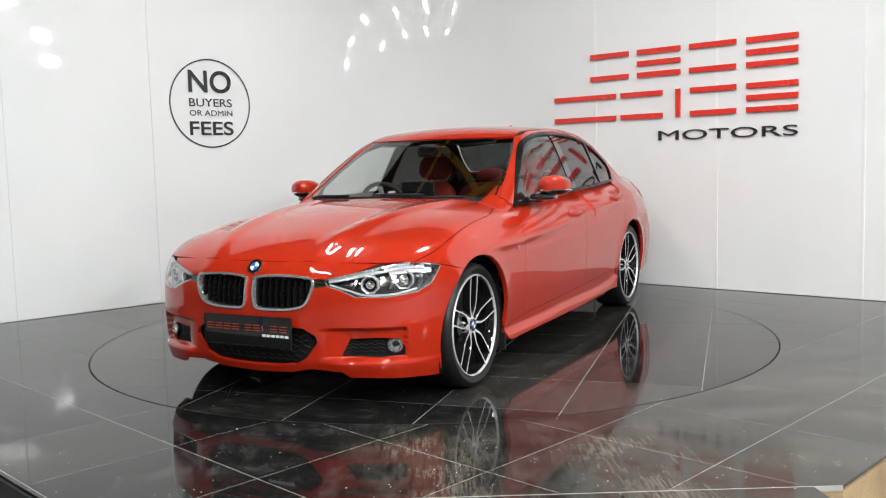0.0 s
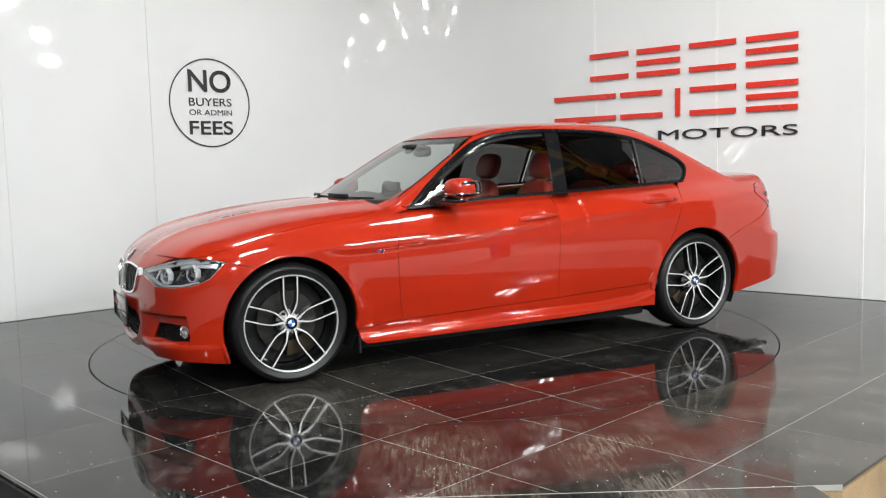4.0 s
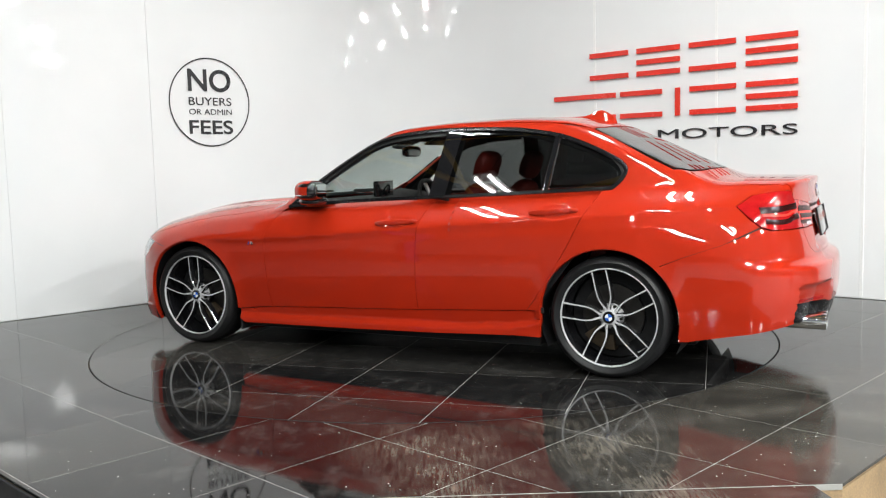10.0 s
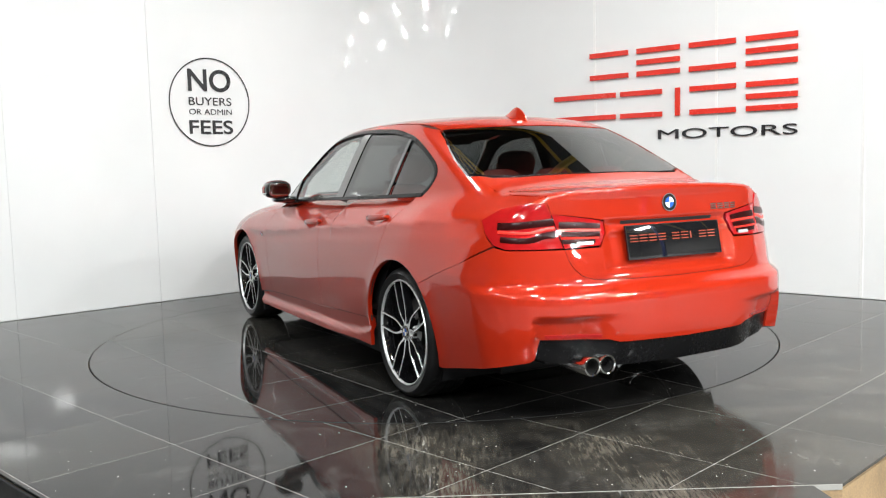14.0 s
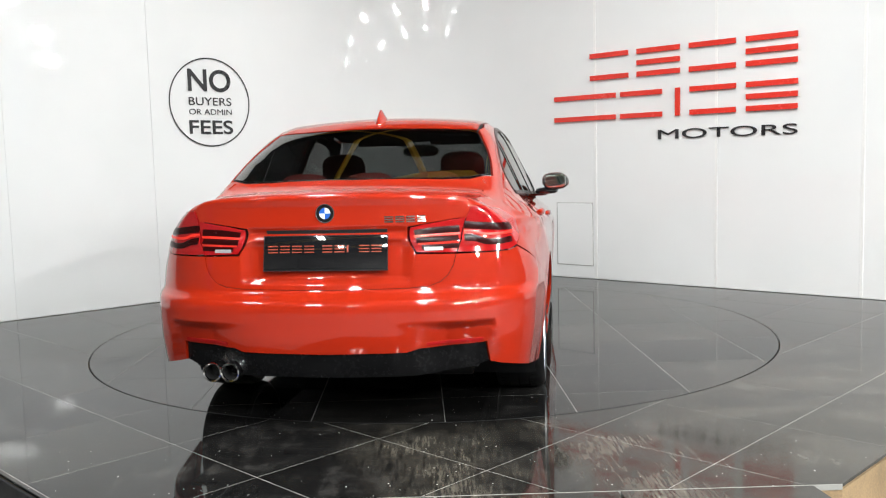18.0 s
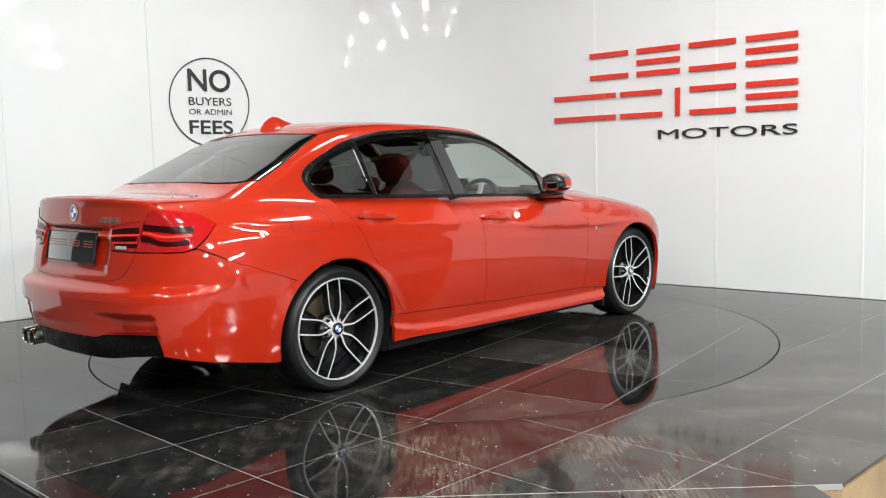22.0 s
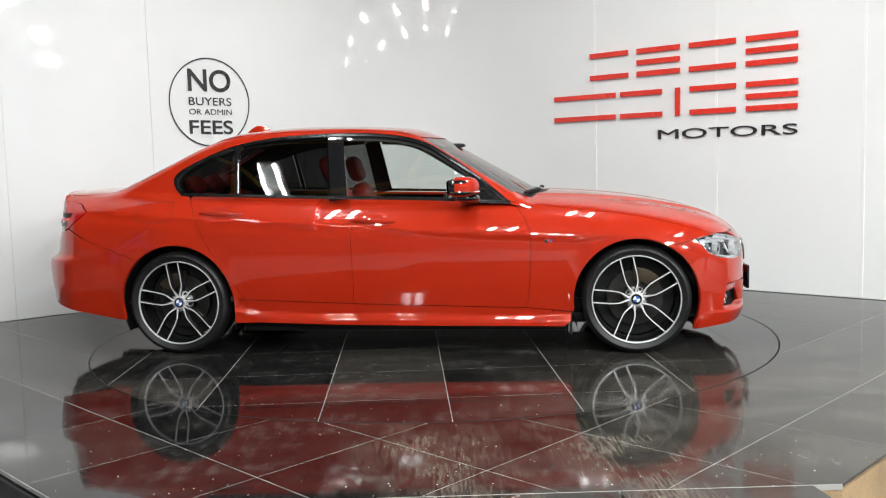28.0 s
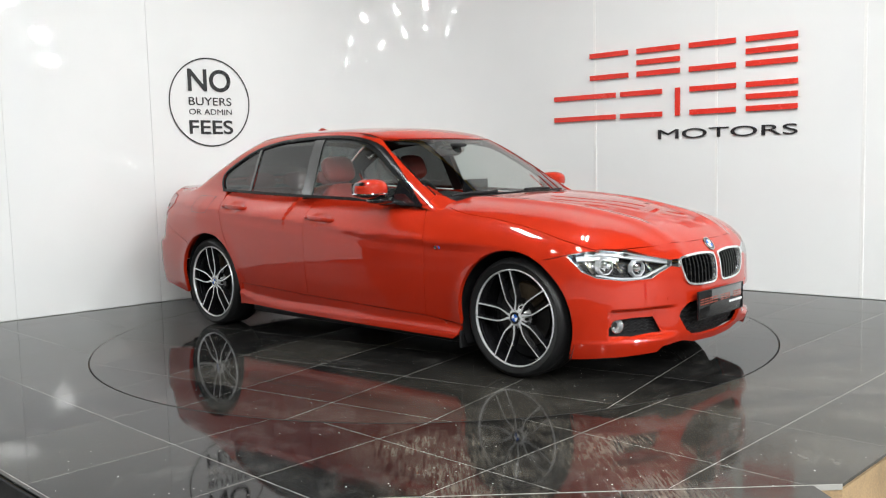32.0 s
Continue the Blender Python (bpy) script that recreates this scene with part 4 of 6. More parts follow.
def side_panels(car, s):
    side = lambda v, f: on_side(v, f)
    # front wing
    lead = [(p[0], p[2]) for p in on_front(fan([(1.866, 0.732, 0.694), (1.80, 0.78, 0.688), (1.734, 0.820, 0.6755), (1.66, 0.855, 0.656)], 1.2), lower)]
    wing = DOOR_LINE_F[:-4] + [(0.715, 0.905)] + HOOD_SIDE + lead + arc(AXLE, HUB_Z, ARCH_R, 60, 190) + [(1.03, 0.255)]
    sheet("front_wing", shrunk(wing, 0.0014), side, PAINT, car, flip=s, f=lower, step=0.02)
    # doors
    door = DOOR_LINE_F + BELT[1:5] + DOOR_SPLIT[::-1][1:] + [(0.25, 0.296)]
    sheet("front_door", shrunk(door, 0.0014), side, PAINT, car, flip=s, f=lower, step=0.016, lining=TRIM_IN)
    door = DOOR_SPLIT + BELT[5:8] + DOOR_LINE_R[::-1][1:] + [(-0.6, 0.327)]
    sheet("rear_door", shrunk(door, 0.0014), side, PAINT, car, flip=s, f=lower, step=0.016, lining=TRIM_IN)
    # body side: quarter, rear pillar, cant rail and screen pillar in one pressing
    dlo = smooth_line(DLO_TOP, 3)
    tail = [(p[0], p[2]) for p in on_rear(fan([(-2.319, 0.603, 0.969), (-2.2, 0.660, 0.965), (-2.094, 0.708, 0.946), (-2.030, 0.769, 0.898), (-2.088, 0.787, 0.843), (-2.155, 0.793, 0.795)], -1.5))]
    lid = top_to_side([(-1.70, 0.650), (-1.762, 0.592), (-1.805, 0.6175), (-1.90, 0.6175), (-2.05, 0.6185), (-2.15, 0.605), (-2.213, 0.590)])
    roof = [(x, float(on_top([(x, float(roof_edge(x)))], upper)[0][2])) for x in (0.10, -0.1, -0.4, -0.7, -1.0, -1.235)]
    screen = [(p[0], p[2]) for p in on_top([(0.70, 0.675), (0.60, 0.658), (0.50, 0.64), (0.30, 0.594), (0.15, 0.546)], upper)]
    back = [(p[0], p[2]) for p in on_top([(-1.35, 0.570), (-1.45, 0.604), (-1.56, 0.631)], upper)]
    frame_ = DOOR_LINE_R + dlo[:] + [(0.705, 0.915)] + screen + roof + back + lid + tail + [(-1.977, 0.7112), (-1.80, 0.6512), (-1.70, 0.6112)] + arc(-AXLE, HUB_Z, ARCH_R, 131.8, -2) + [(-1.02, 0.345)]
    sheet("body_side", shrunk(frame_, 0.0015), side, PAINT, car, flip=s, step=0.02, lining=TRIM_IN)
    # sill skirt
    low = [(-1.035, 0.195), (-0.87, 0.198), (-0.4, 0.182), (0.2, 0.172), (0.982, 0.165), (1.02, 0.19)]
    sill = SILL[:1] + SILL[1:4] + [(-1.04, 0.345)] + low
    sheet("sill_skirt", shrunk(sill, 0.003), side, PAINT, car, flip=s, f=sill_surface, rim=0.02, step=0.018)


def sill_surface(x, y, z):
    """The skirt stands proud of the body, with a ledge that dives at the rear wheel."""
    ledge = curve(x, [-1.1, -0.95, -0.8, -0.6, 0.3, 1.1], [0.31, 0.268, 0.247, 0.238, 0.222, 0.212])
    d = np.clip((ledge - z) / 0.04 + 0.5, 0, 1)
    return np.abs(y) - (side_w(np.clip(x, -0.75, 0.75), np.maximum(z, 0.24)) - 0.004 + 0.022 * d * d * (3 - 2 * d))


def glasshouse(car, s):
    side = lambda v, f: on_side(v, f)
    ribbon("window_trim", shrunk(smooth_line(DLO_TOP, 4), 0.0), side, 0.019, SATIN_BLACK, car, lift=0.002, flip=s, f=upper, side=-0.5)
    ribbon("belt_trim", [(x, z + 0.008) for x, z in smooth_line(BELT, 4)], side, 0.018, SATIN_BLACK, car, lift=0.004, flip=s)
    front = smooth_line([(-0.385, 1.335), (-0.10, 1.318), (0.12, 1.270), (0.30, 1.170), (0.47, 1.050), (0.60, 0.925)], 4) + [(0.5, 0.916), (0.244, 0.936), (-0.05, 0.948), (-0.315, 0.957)]
    g = sheet("front_door_glass", front, side, SIDE_GLASS, car, flip=s, f=upper, lift=-0.008, rim=0, label="clear side glass")
    g.visible_shadow = False
    rear = smooth_line([(-0.475, 1.342), (-0.74, 1.325), (-0.90, 1.308), (-1.045, 1.282)], 4) + [(-1.01, 0.981), (-0.7, 0.969), (-0.425, 0.96)]
    g = sheet("rear_door_glass", rear, side, PRIVACY, car, flip=s, f=upper, lift=-0.008, rim=0, label="dark tinted side glass")
    g.visible_shadow = False
    q = smooth_line([(-1.08, 1.270), (-1.24, 1.214), (-1.37, 1.150), (-1.42, 1.105), (-1.432, 1.06), (-1.395, 1.0)], 4) + [(-1.05, 0.984)]
    g = sheet("quarter_glass", q, side, PRIVACY, car, flip=s, f=upper, lift=-0.008, rim=0, label="dark tinted quarter glass")
    g.visible_shadow = False
    post = [(-0.378, 1.334), (-0.476, 1.333), (-0.428, 0.964), (-0.324, 0.960)]
    sheet("door_post_cover", post, side, GLOSS_BLACK, car, flip=s, f=upper, lift=-0.004, step=0.02, rim=0.008, label="black door post cover")
    ribbon("quarter_divider", [(-1.062, 1.29), (-1.03, 0.975)], side, 0.028, GLOSS_BLACK, car, lift=0.0, flip=s, f=upper)
    tri = [(0.66, 0.905), (0.50, 1.03), (0.44, 1.06), (0.44, 0.918)]
    sheet("mirror_sail", tri, side, GLOSS_BLACK, car, flip=s, f=upper, lift=0.002)


def wheel(car, x, s, turn, wide):
    """Tyre and five-double-spoke alloy, axle along y; s: outward side."""
    hub = new("wheel")
    hub.parent = car
    hub.matrix_basis = pose(x, s * wide, HUB_Z + 0.0045, -90 * s, 0, 0)
    # in wheel space z points outward
    R, r = 0.322, 0.262
    prof = [(r - 0.004, -0.215), (r + 0.012, -0.228), (r + 0.03, -0.235), (R - 0.018, -0.232), (R - 0.006, -0.222), (R - 0.001, -0.20), (R, -0.12), (R - 0.001, -0.035), (R - 0.007, -0.012),
            (R - 0.02, 0.0), (r + 0.03, 0.006), (r + 0.012, 0.0), (r - 0.004, -0.010), (r - 0.012, -0.03), (r - 0.012, -0.2)]
    part("tyre", lathe(prof, 96, closed=True), RUBBER, hub, "low-profile black tyre")
    grooves = bmesh.new()
    for k in range(60):
        a = 2 * math.pi * k / 60
        for z0, z1, da in ((-0.064, -0.036, 0.03), (-0.205, -0.176, -0.03)):
            m = Matrix.Rotation(a, 4, "Z") @ Matrix.Translation((R - 0.0028, 0, (z0 + z1) / 2)) @ Matrix.Rotation(da * 8, 4, "X")
            bmesh.ops.create_cube(grooves, size=1, matrix=m @ Matrix.Diagonal((0.006, 0.0045, z1 - z0, 1)))
    tagged(part("tread_blocks", grooves, GAP, hub), kind="stuff")
    for z in (-0.07, -0.12, -0.17):
        part("tread_groove", lathe([(R + 0.0002, z - 0.004), (R + 0.0002, z + 0.004), (R - 0.003, z + 0.004), (R - 0.003, z - 0.004)], 96, closed=True), GAP, hub)
    part("barrel", lathe([(0.256, -0.012), (0.248, -0.03), (0.240, -0.08), (0.236, -0.20), (0.252, -0.215), (0.257, -0.215), (0.242, -0.20), (0.246, -0.08), (0.254, -0.03)], 96, closed=True), GLOSS_BLACK, hub, "black wheel barrel")
    part("rim_lip", lathe([(0.262, -0.006), (0.259, 0.000), (0.2555, -0.001), (0.253, -0.012), (0.258, -0.016)], 96, closed=True), CUT_ALLOY, hub, "bright machined rim lip")
    for k in range(5):
        for half in (-1, 1):
            spoke(hub, turn + 72 * k, half)
    part("hub_centre", lathe([(0.0, -0.0215), (0.036, -0.0215), (0.042, -0.0235), (0.045, -0.030), (0.062, -0.044), (0.070, -0.08), (0.0, -0.08)], 48), CUT_ALLOY, hub)
    for k in range(5):
        a = radians(turn + 36 + 72 * k)
        part("wheel_bolt", lathe([(0.0, -0.018), (0.007, -0.018), (0.0085, -0.022), (0.0085, -0.035), (0.0, -0.035)], 12, Matrix.Translation((0.060 * math.cos(a), 0.060 * math.sin(a), -0.016))), DISC, hub)
    roundel(hub, Matrix.Translation((0, 0, -0.017)) @ Matrix.Rotation(radians(turn), 4, "Z"), 0.033)
    part("brake_disc", lathe([(0.0, -0.075), (0.075, -0.075), (0.08, -0.105), (0.165, -0.105), (0.165, -0.130), (0.0, -0.130)], 64), DISC, hub, "grey iron brake disc")
    # added black disc that keeps light from passing between the spokes
    part("light_block_disc", lathe([(0.0, -0.150), (0.232, -0.150), (0.232, -0.156), (0.0, -0.156)], 40), MATT_BLACK, hub, "black disc added to stop light through the wheel")
    cal = prism([(0.10 * math.cos(radians(a)), 0.10 * math.sin(radians(a))) for a in range(-30, 31, 10)] + [(0.185 * math.cos(radians(a)), 0.185 * math.sin(radians(a))) for a in range(30, -31, -10)], 0.07,
                Matrix.Rotation(radians(115 if x > 0 else 65) if s > 0 else radians(65 if x > 0 else 115), 4, "Z") @ Matrix.Translation((0, 0, -0.145)), 0.008)
    part("brake_caliper", cal, CALIPER, hub, "weathered brake caliper")
    return hub


def spoke(hub, deg, half):
    """One arm of a double spoke: machined face on a black flank."""
    line = smooth_line([(0.040, 0.0075), (0.056, 0.0125), (0.075, 0.0225), (0.105, 0.0335), (0.15, 0.0375), (0.20, 0.038), (0.252, 0.038)], 4)
    width = curve([p[0] for p in line], [0.040, 0.075, 0.12, 0.252], [0.0072, 0.0048, 0.0036, 0.0038])
    z = curve([p[0] for p in line], [0.045, 0.09, 0.18, 0.252], [-0.022, -0.016, -0.009, -0.004])
    bm = bmesh.new()
    m = Matrix.Rotation(radians(deg), 4, "Z")
    rows = []
    for i, (x, y) in enumerate(line):
        a, b = line[max(0, i - 1)], line[min(len(line) - 1, i + 1)]
        d = Vector((b[0] - a[0], b[1] - a[1])).normalized()
        w, h = width[i], z[i]
        pts = [(-w, h), (w, h), (w + 0.003, h - 0.004), (w + 0.004, h - 0.04), (-w - 0.004, h - 0.04), (-w - 0.003, h - 0.004)]
        rows.append([bm.verts.new(m @ Vector((x - d.y * q, half * (y + d.x * q), zz))) for q, zz in pts])
    for p, q in zip(rows, rows[1:]):
        for k in range(6):
            f = bm.faces.new((p[k], p[(k + 1) % 6], q[(k + 1) % 6], q[k]))
            f.material_index = 0 if k == 0 else 1
    bm.faces.new(rows[0])
    bm.faces.new(rows[-1])
    bmesh.ops.recalc_face_normals(bm, faces=bm.faces[:])
    part("spoke", bm, [CUT_ALLOY, GLOSS_BLACK], hub, "machined spoke face with black flanks")


def roundel(parent, m, r):
    """A round badge: chrome ring, black band, quarters in blue and white."""
    part("badge_ring", lathe([(r, 0.0), (r * 0.97, 0.003), (r * 0.90, 0.003), (r * 0.88, 0.0015), (0, 0.0015), (0, -0.004), (r, -0.004)], 40, m), CHROME, parent)
    part("badge_band", lathe([(0.0, 0.0022), (r * 0.89, 0.0022), (r * 0.89, 0.0), (0, 0.0)], 40, m), GLOSS_BLACK, parent)
    for k in range(4):
        pie = [(0, 0)] + [(0.58 * r * math.cos(radians(90 * k + a)), 0.58 * r * math.sin(radians(90 * k + a))) for a in range(0, 91, 10)]
        part("badge_quarter", prism(pie, 0.0012, m @ Matrix.Translation((0, 0, 0.0022))), BLUE_E if k % 2 else WHITE_E, parent)


def underbody(car):
    bm = join(box((3.2, 1.1, 0.12), (-0.05, 0, 0.24), 0.03), box((1.95, 1.62, 0.10), (0, 0, 0.24), 0.03), box((0.5, 0.9, 0.08), (1.75, 0, 0.25), 0.03), box((0.45, 1.15, 0.12), (-2.02, 0, 0.36), 0.04),
              box((0.90, 1.10, 0.02), (1.56, 0, 0.190), 0.005, 1), box((0.16, 1.30, 0.02), (1.78, 0, 0.192), 0.005, 1),
              box((0.56, 1.24, 0.02), (-2.0, 0, 0.300), 0.005, 1), box((0.36, 1.50, 0.02), (-1.95, 0, 0.303), 0.005, 1))
    bm = join(bm, box((2.02, 1.60, 0.14), (0.0, 0, 0.20), 0.02), box((0.98, 1.16, 0.07), (1.36, 0, 0.172), 0.02), box((0.80, 1.10, 0.10), (-1.40, 0, 0.19), 0.02))
    part("underbody", bm, MATT_BLACK, car, "black underbody pan")
    for s in (1, -1):
        flap = box((0.014, 0.20, 0.10), (1.022, s * 0.755, 0.165), 0.004, 1)
        part("mud_flap", flap, MATT_BLACK, car, "small black flap behind the front wheel")
    for x in (AXLE, -AXLE):
        for s in (1, -1):
            bm = bmesh.new()
            rows = []
            for i in range(25):
                a = radians(-27 + 234 * i / 24)
                rows.append([bm.verts.new((x + 0.385 * math.cos(a), s * w, HUB_Z + 0.385 * math.sin(a))) for w in (0.52, 0.835)] + [bm.verts.new((x, s * 0.52, HUB_Z))])
            for p, q in zip(rows, rows[1:]):
                bm.faces.new((p[0], p[1], q[1], q[0]))
                bm.faces.new((p[0], q[0], p[2]))
            part("wheel_liner", bm, MATT_BLACK, car)


def build_car():
    car = new("car")
    tagged(car, "glossy red four-door saloon with black and silver alloy wheels", "car")
    loops = car_skin(car)
    for s in (1, -1):
        glasshouse(car, s)
    underbody(car)
    wheel(car, AXLE, 1, -90, 0.858)
    wheel(car, -AXLE, 1, -79, 0.872)
    wheel(car, AXLE, -1, 103, 0.858)
    wheel(car, -AXLE, -1, 97, 0.872)
    return car, loops


CAR, LOOPS = build_car()


def closed_box(name, size, at, mat, parent, bevel=0.01, label="", m=None, segments=2):
    return part(name, box(size, at, bevel, segments, m), mat, parent, label)


def face_pose(point, tilt=None):
    """A pose on the skin: z along the outward normal, y as near up as it goes."""
    p = np.array([point])
    n = Vector(slope(p)[0]) if tilt is None else Vector(tilt).normalized()
    y = (Vector((0, 0, 1)) - n * n.z).normalized()
    m = Matrix((y.cross(n), y, n)).transposed().to_4x4()
    m.translation = Vector(point)
    return m


def mirrored(bm, s):
    if s < 0:
        bmesh.ops.transform(bm, matrix=Matrix.Diagonal((1, -1, 1, 1)), verts=bm.verts)
        bmesh.ops.reverse_faces(bm, faces=bm.faces[:])
    return bm


def blob(size, at, power=2.5, rings=14, sides=20, m=None):
    """A rounded block (superellipsoid)."""
    bm = bmesh.new()
    g = lambda c, e: math.copysign(abs(c) ** e, c)
    e = 2 / power
    rows = []
    for i in range(rings + 1):
        a = -math.pi / 2 + math.pi * i / rings
        rows.append([bm.verts.new((at[0] + size[0] / 2 * g(math.cos(a), e) * g(math.cos(2 * math.pi * k / sides), e),
                                   at[1] + size[1] / 2 * g(math.cos(a), e) * g(math.sin(2 * math.pi * k / sides), e), at[2] + size[2] / 2 * g(math.sin(a), e))) for k in range(sides)])
    for p, q in zip(rows, rows[1:]):
        for k in range(sides):
            bm.faces.new((p[k], p[(k + 1) % sides], q[(k + 1) % sides], q[k]))
    bmesh.ops.remove_doubles(bm, verts=bm.verts[:], dist=1e-5)
    bmesh.ops.recalc_face_normals(bm, faces=bm.faces[:])
    return put(bm, m)


def shut_lines(car):
    """Dark gaps behind the panel joints."""
    side = lambda v, f: on_side(v, f)
    for s in (1, -1):
        for line, f in ((DOOR_LINE_F, lower), (DOOR_SPLIT, lower), (DOOR_LINE_R, lower), (SILL, lower), (HOOD_SIDE, lower)):
            ribbon("panel_gap", line, side, 0.03, GAP, car, lift=-0.012, depth=0.004, f=f, flip=s)
        q = fan([(-2.155, 0.793, 0.792), (-1.977, 0.867, 0.7115), (-1.80, 0.89, 0.6515), (-1.70, 0.894, 0.6115)], -1.5)
        ribbon("panel_gap", q, lambda v, f: on_rear(v, f), 0.03, GAP, car, lift=-0.012, depth=0.004, f=lower, flip=s)
        q = fan(LID_LOW, -1.5)
        ribbon("panel_gap", q, lambda v, f: on_rear(v, f), 0.03, GAP, car, lift=-0.014, depth=0.004, f=lower, flip=s)
        q = fan([(2.05, 0.0, 0.712), (2.05, 0.12, 0.711), (2.05, 0.316, 0.703), (2.031, 0.487, 0.700), (1.957, 0.651, 0.684)], 1.2)
        ribbon("panel_gap", q, lambda v, f: on_front(v, f), 0.03, GAP, car, lift=-0.014, depth=0.004, f=lower, flip=s)
        q = fan([(1.734, 0.82, 0.674), (1.66, 0.855, 0.655), (1.61, 0.88, 0.643)], 1.2)
        ribbon("panel_gap", q, lambda v, f: on_front(v, f), 0.03, GAP, car, lift=-0.012, depth=0.004, f=lower, flip=s)
        ribbon("panel_gap", [(-1.90, 0.618), (-2.05, 0.620), (-2.205, 0.592)], lambda v, f: on_top(v, f), 0.03, GAP, car, lift=-0.012, depth=0.004, flip=s)
        ribbon("roof_joint", [(x, float(roof_edge(x))) for x in (0.10, -0.1, -0.4, -0.7, -1.0, -1.235)], lambda v, f: on_top(v, f), 0.02, GAP, car, lift=-0.008, depth=0.004, f=upper, flip=s)
        # black lips of the wheel openings
        for x in (AXLE, -AXLE):
            ribbon("arch_lip", arc(x, HUB_Z, ARCH_R + 0.012, -24 if x > 0 else -3, 187 if x > 0 else 193, 60), side, 0.03, PAINT, car, lift=-0.003, depth=0.02, f=lower, flip=s)


def front_face(car, kid, low_in, fog):
    nose = lambda v, f: on_front(v, f)
    for s in (1, -1):
        grille = new("kidney_grille")
        grille.parent = car
        loop = kid
        sheet("grille_back", shrunk(loop, -0.03), nose, GAP, grille, f=lower, lift=-0.05, rim=0, flip=s)
        ribbon("grille_frame", shrunk(loop, 0.004), nose, 0.010, BRIGHT, grille, lift=0.010, depth=0.045, f=lower, flip=s, closed=True, label="chrome grille surround")
        a0, a1 = min(a for a, z in loop), max(a for a, z in loop)
        for k in range(9):
            a = a0 + 0.02 + (a1 - a0 - 0.05) * k / 8
            ribbon("grille_slat", [(a, 0.487), (a, 0.56), (a, 0.632)], nose, 0.010, SATIN_BLACK, grille, lift=-0.010, depth=0.035, f=lower, flip=s)
    lowf = [(a, z) for a, z in low_in]
    sheet("lower_intake", shrunk(lowf, -0.035), nose, GAP, car, f=lower, lift=-0.05, rim=0)
    intake = new("intake_mesh")
    intake.parent = car
    for z in (0.225, 0.25, 0.275, 0.30, 0.325, 0.35, 0.375):
        w = float(np.interp(z, [0.22, 0.33, 0.4], [0.24, 0.36, 0.30])) * 0.9
        ribbon("mesh_bar", [(-w + 2 * w * i / 20, z + (0.006 if i % 2 else -0.006)) for i in range(21)], nose, 0.006, MATT_BLACK, intake, lift=-0.03, depth=0.008, f=lower)
    for s in (1, -1):
        pocket = new("fog_lamp_pocket")
        pocket.parent = car
        sheet("pocket_back", shrunk(fog, -0.03), nose, MATT_BLACK, pocket, f=lower, lift=-0.035, rim=0, flip=s)
        for k, z in enumerate((0.275, 0.292, 0.309, 0.326)):
            ribbon("mesh_bar", [(0.9 * math.atan2(0.50 + 0.018 * i, 0.86 - 0.012 * i), z + (0.004 if i % 2 else -0.004)) for i in range(9)], nose, 0.005, MATT_BLACK, pocket, lift=-0.024, depth=0.008, f=lower, flip=s)
        m = face_pose((1.935, 0.688, 0.310), (0.90, 0.43, 0.0))
        bezel = mirrored(lathe([(0.037, -0.03), (0.037, 0.003), (0.035, 0.005), (0.033, 0.002), (0.033, -0.03)], 28, m), s)
        part("fog_lamp_ring", bezel, CHROME, pocket, "chrome fog lamp ring")
        part("fog_lamp_bowl", mirrored(lathe([(0.033, -0.002), (0.026, -0.02), (0.012, -0.03), (0.0, -0.03)], 28, m), s), LAMP_DARK, pocket)
        part("fog_lamp_lens", mirrored(lathe([(0.0335, 0.002), (0.02, 0.007), (0.0, 0.009)], 28, m), s), LENS, pocket)
        headlamp(car, s)
    plate(car, "front_plate", Matrix(((0, 0, 1, 2.160), (1, 0, 0, -0.005), (0, 1, 0, 0.374), (0, 0, 0, 1))), True)
    p = on_front([(0.0, 0.676)], lower)[0]
    badge = new("bonnet_badge")
    badge.parent = car
    roundel(badge, face_pose(tuple(p), slope(np.array([p]), lower)[0]) @ Matrix.Translation((0, 0, 0.003)), 0.041)
    for y in (0.47, -0.47, 0.16, -0.16):
        q = on_front([(0.9 * math.atan2(y, 0.93), 0.435)], lower)[0]
        part("parking_sensor", lathe([(0.0, 0.002), (0.008, 0.002), (0.009, 0.0), (0.0, -0.002)], 14, face_pose(tuple(q))), PAINT, car)


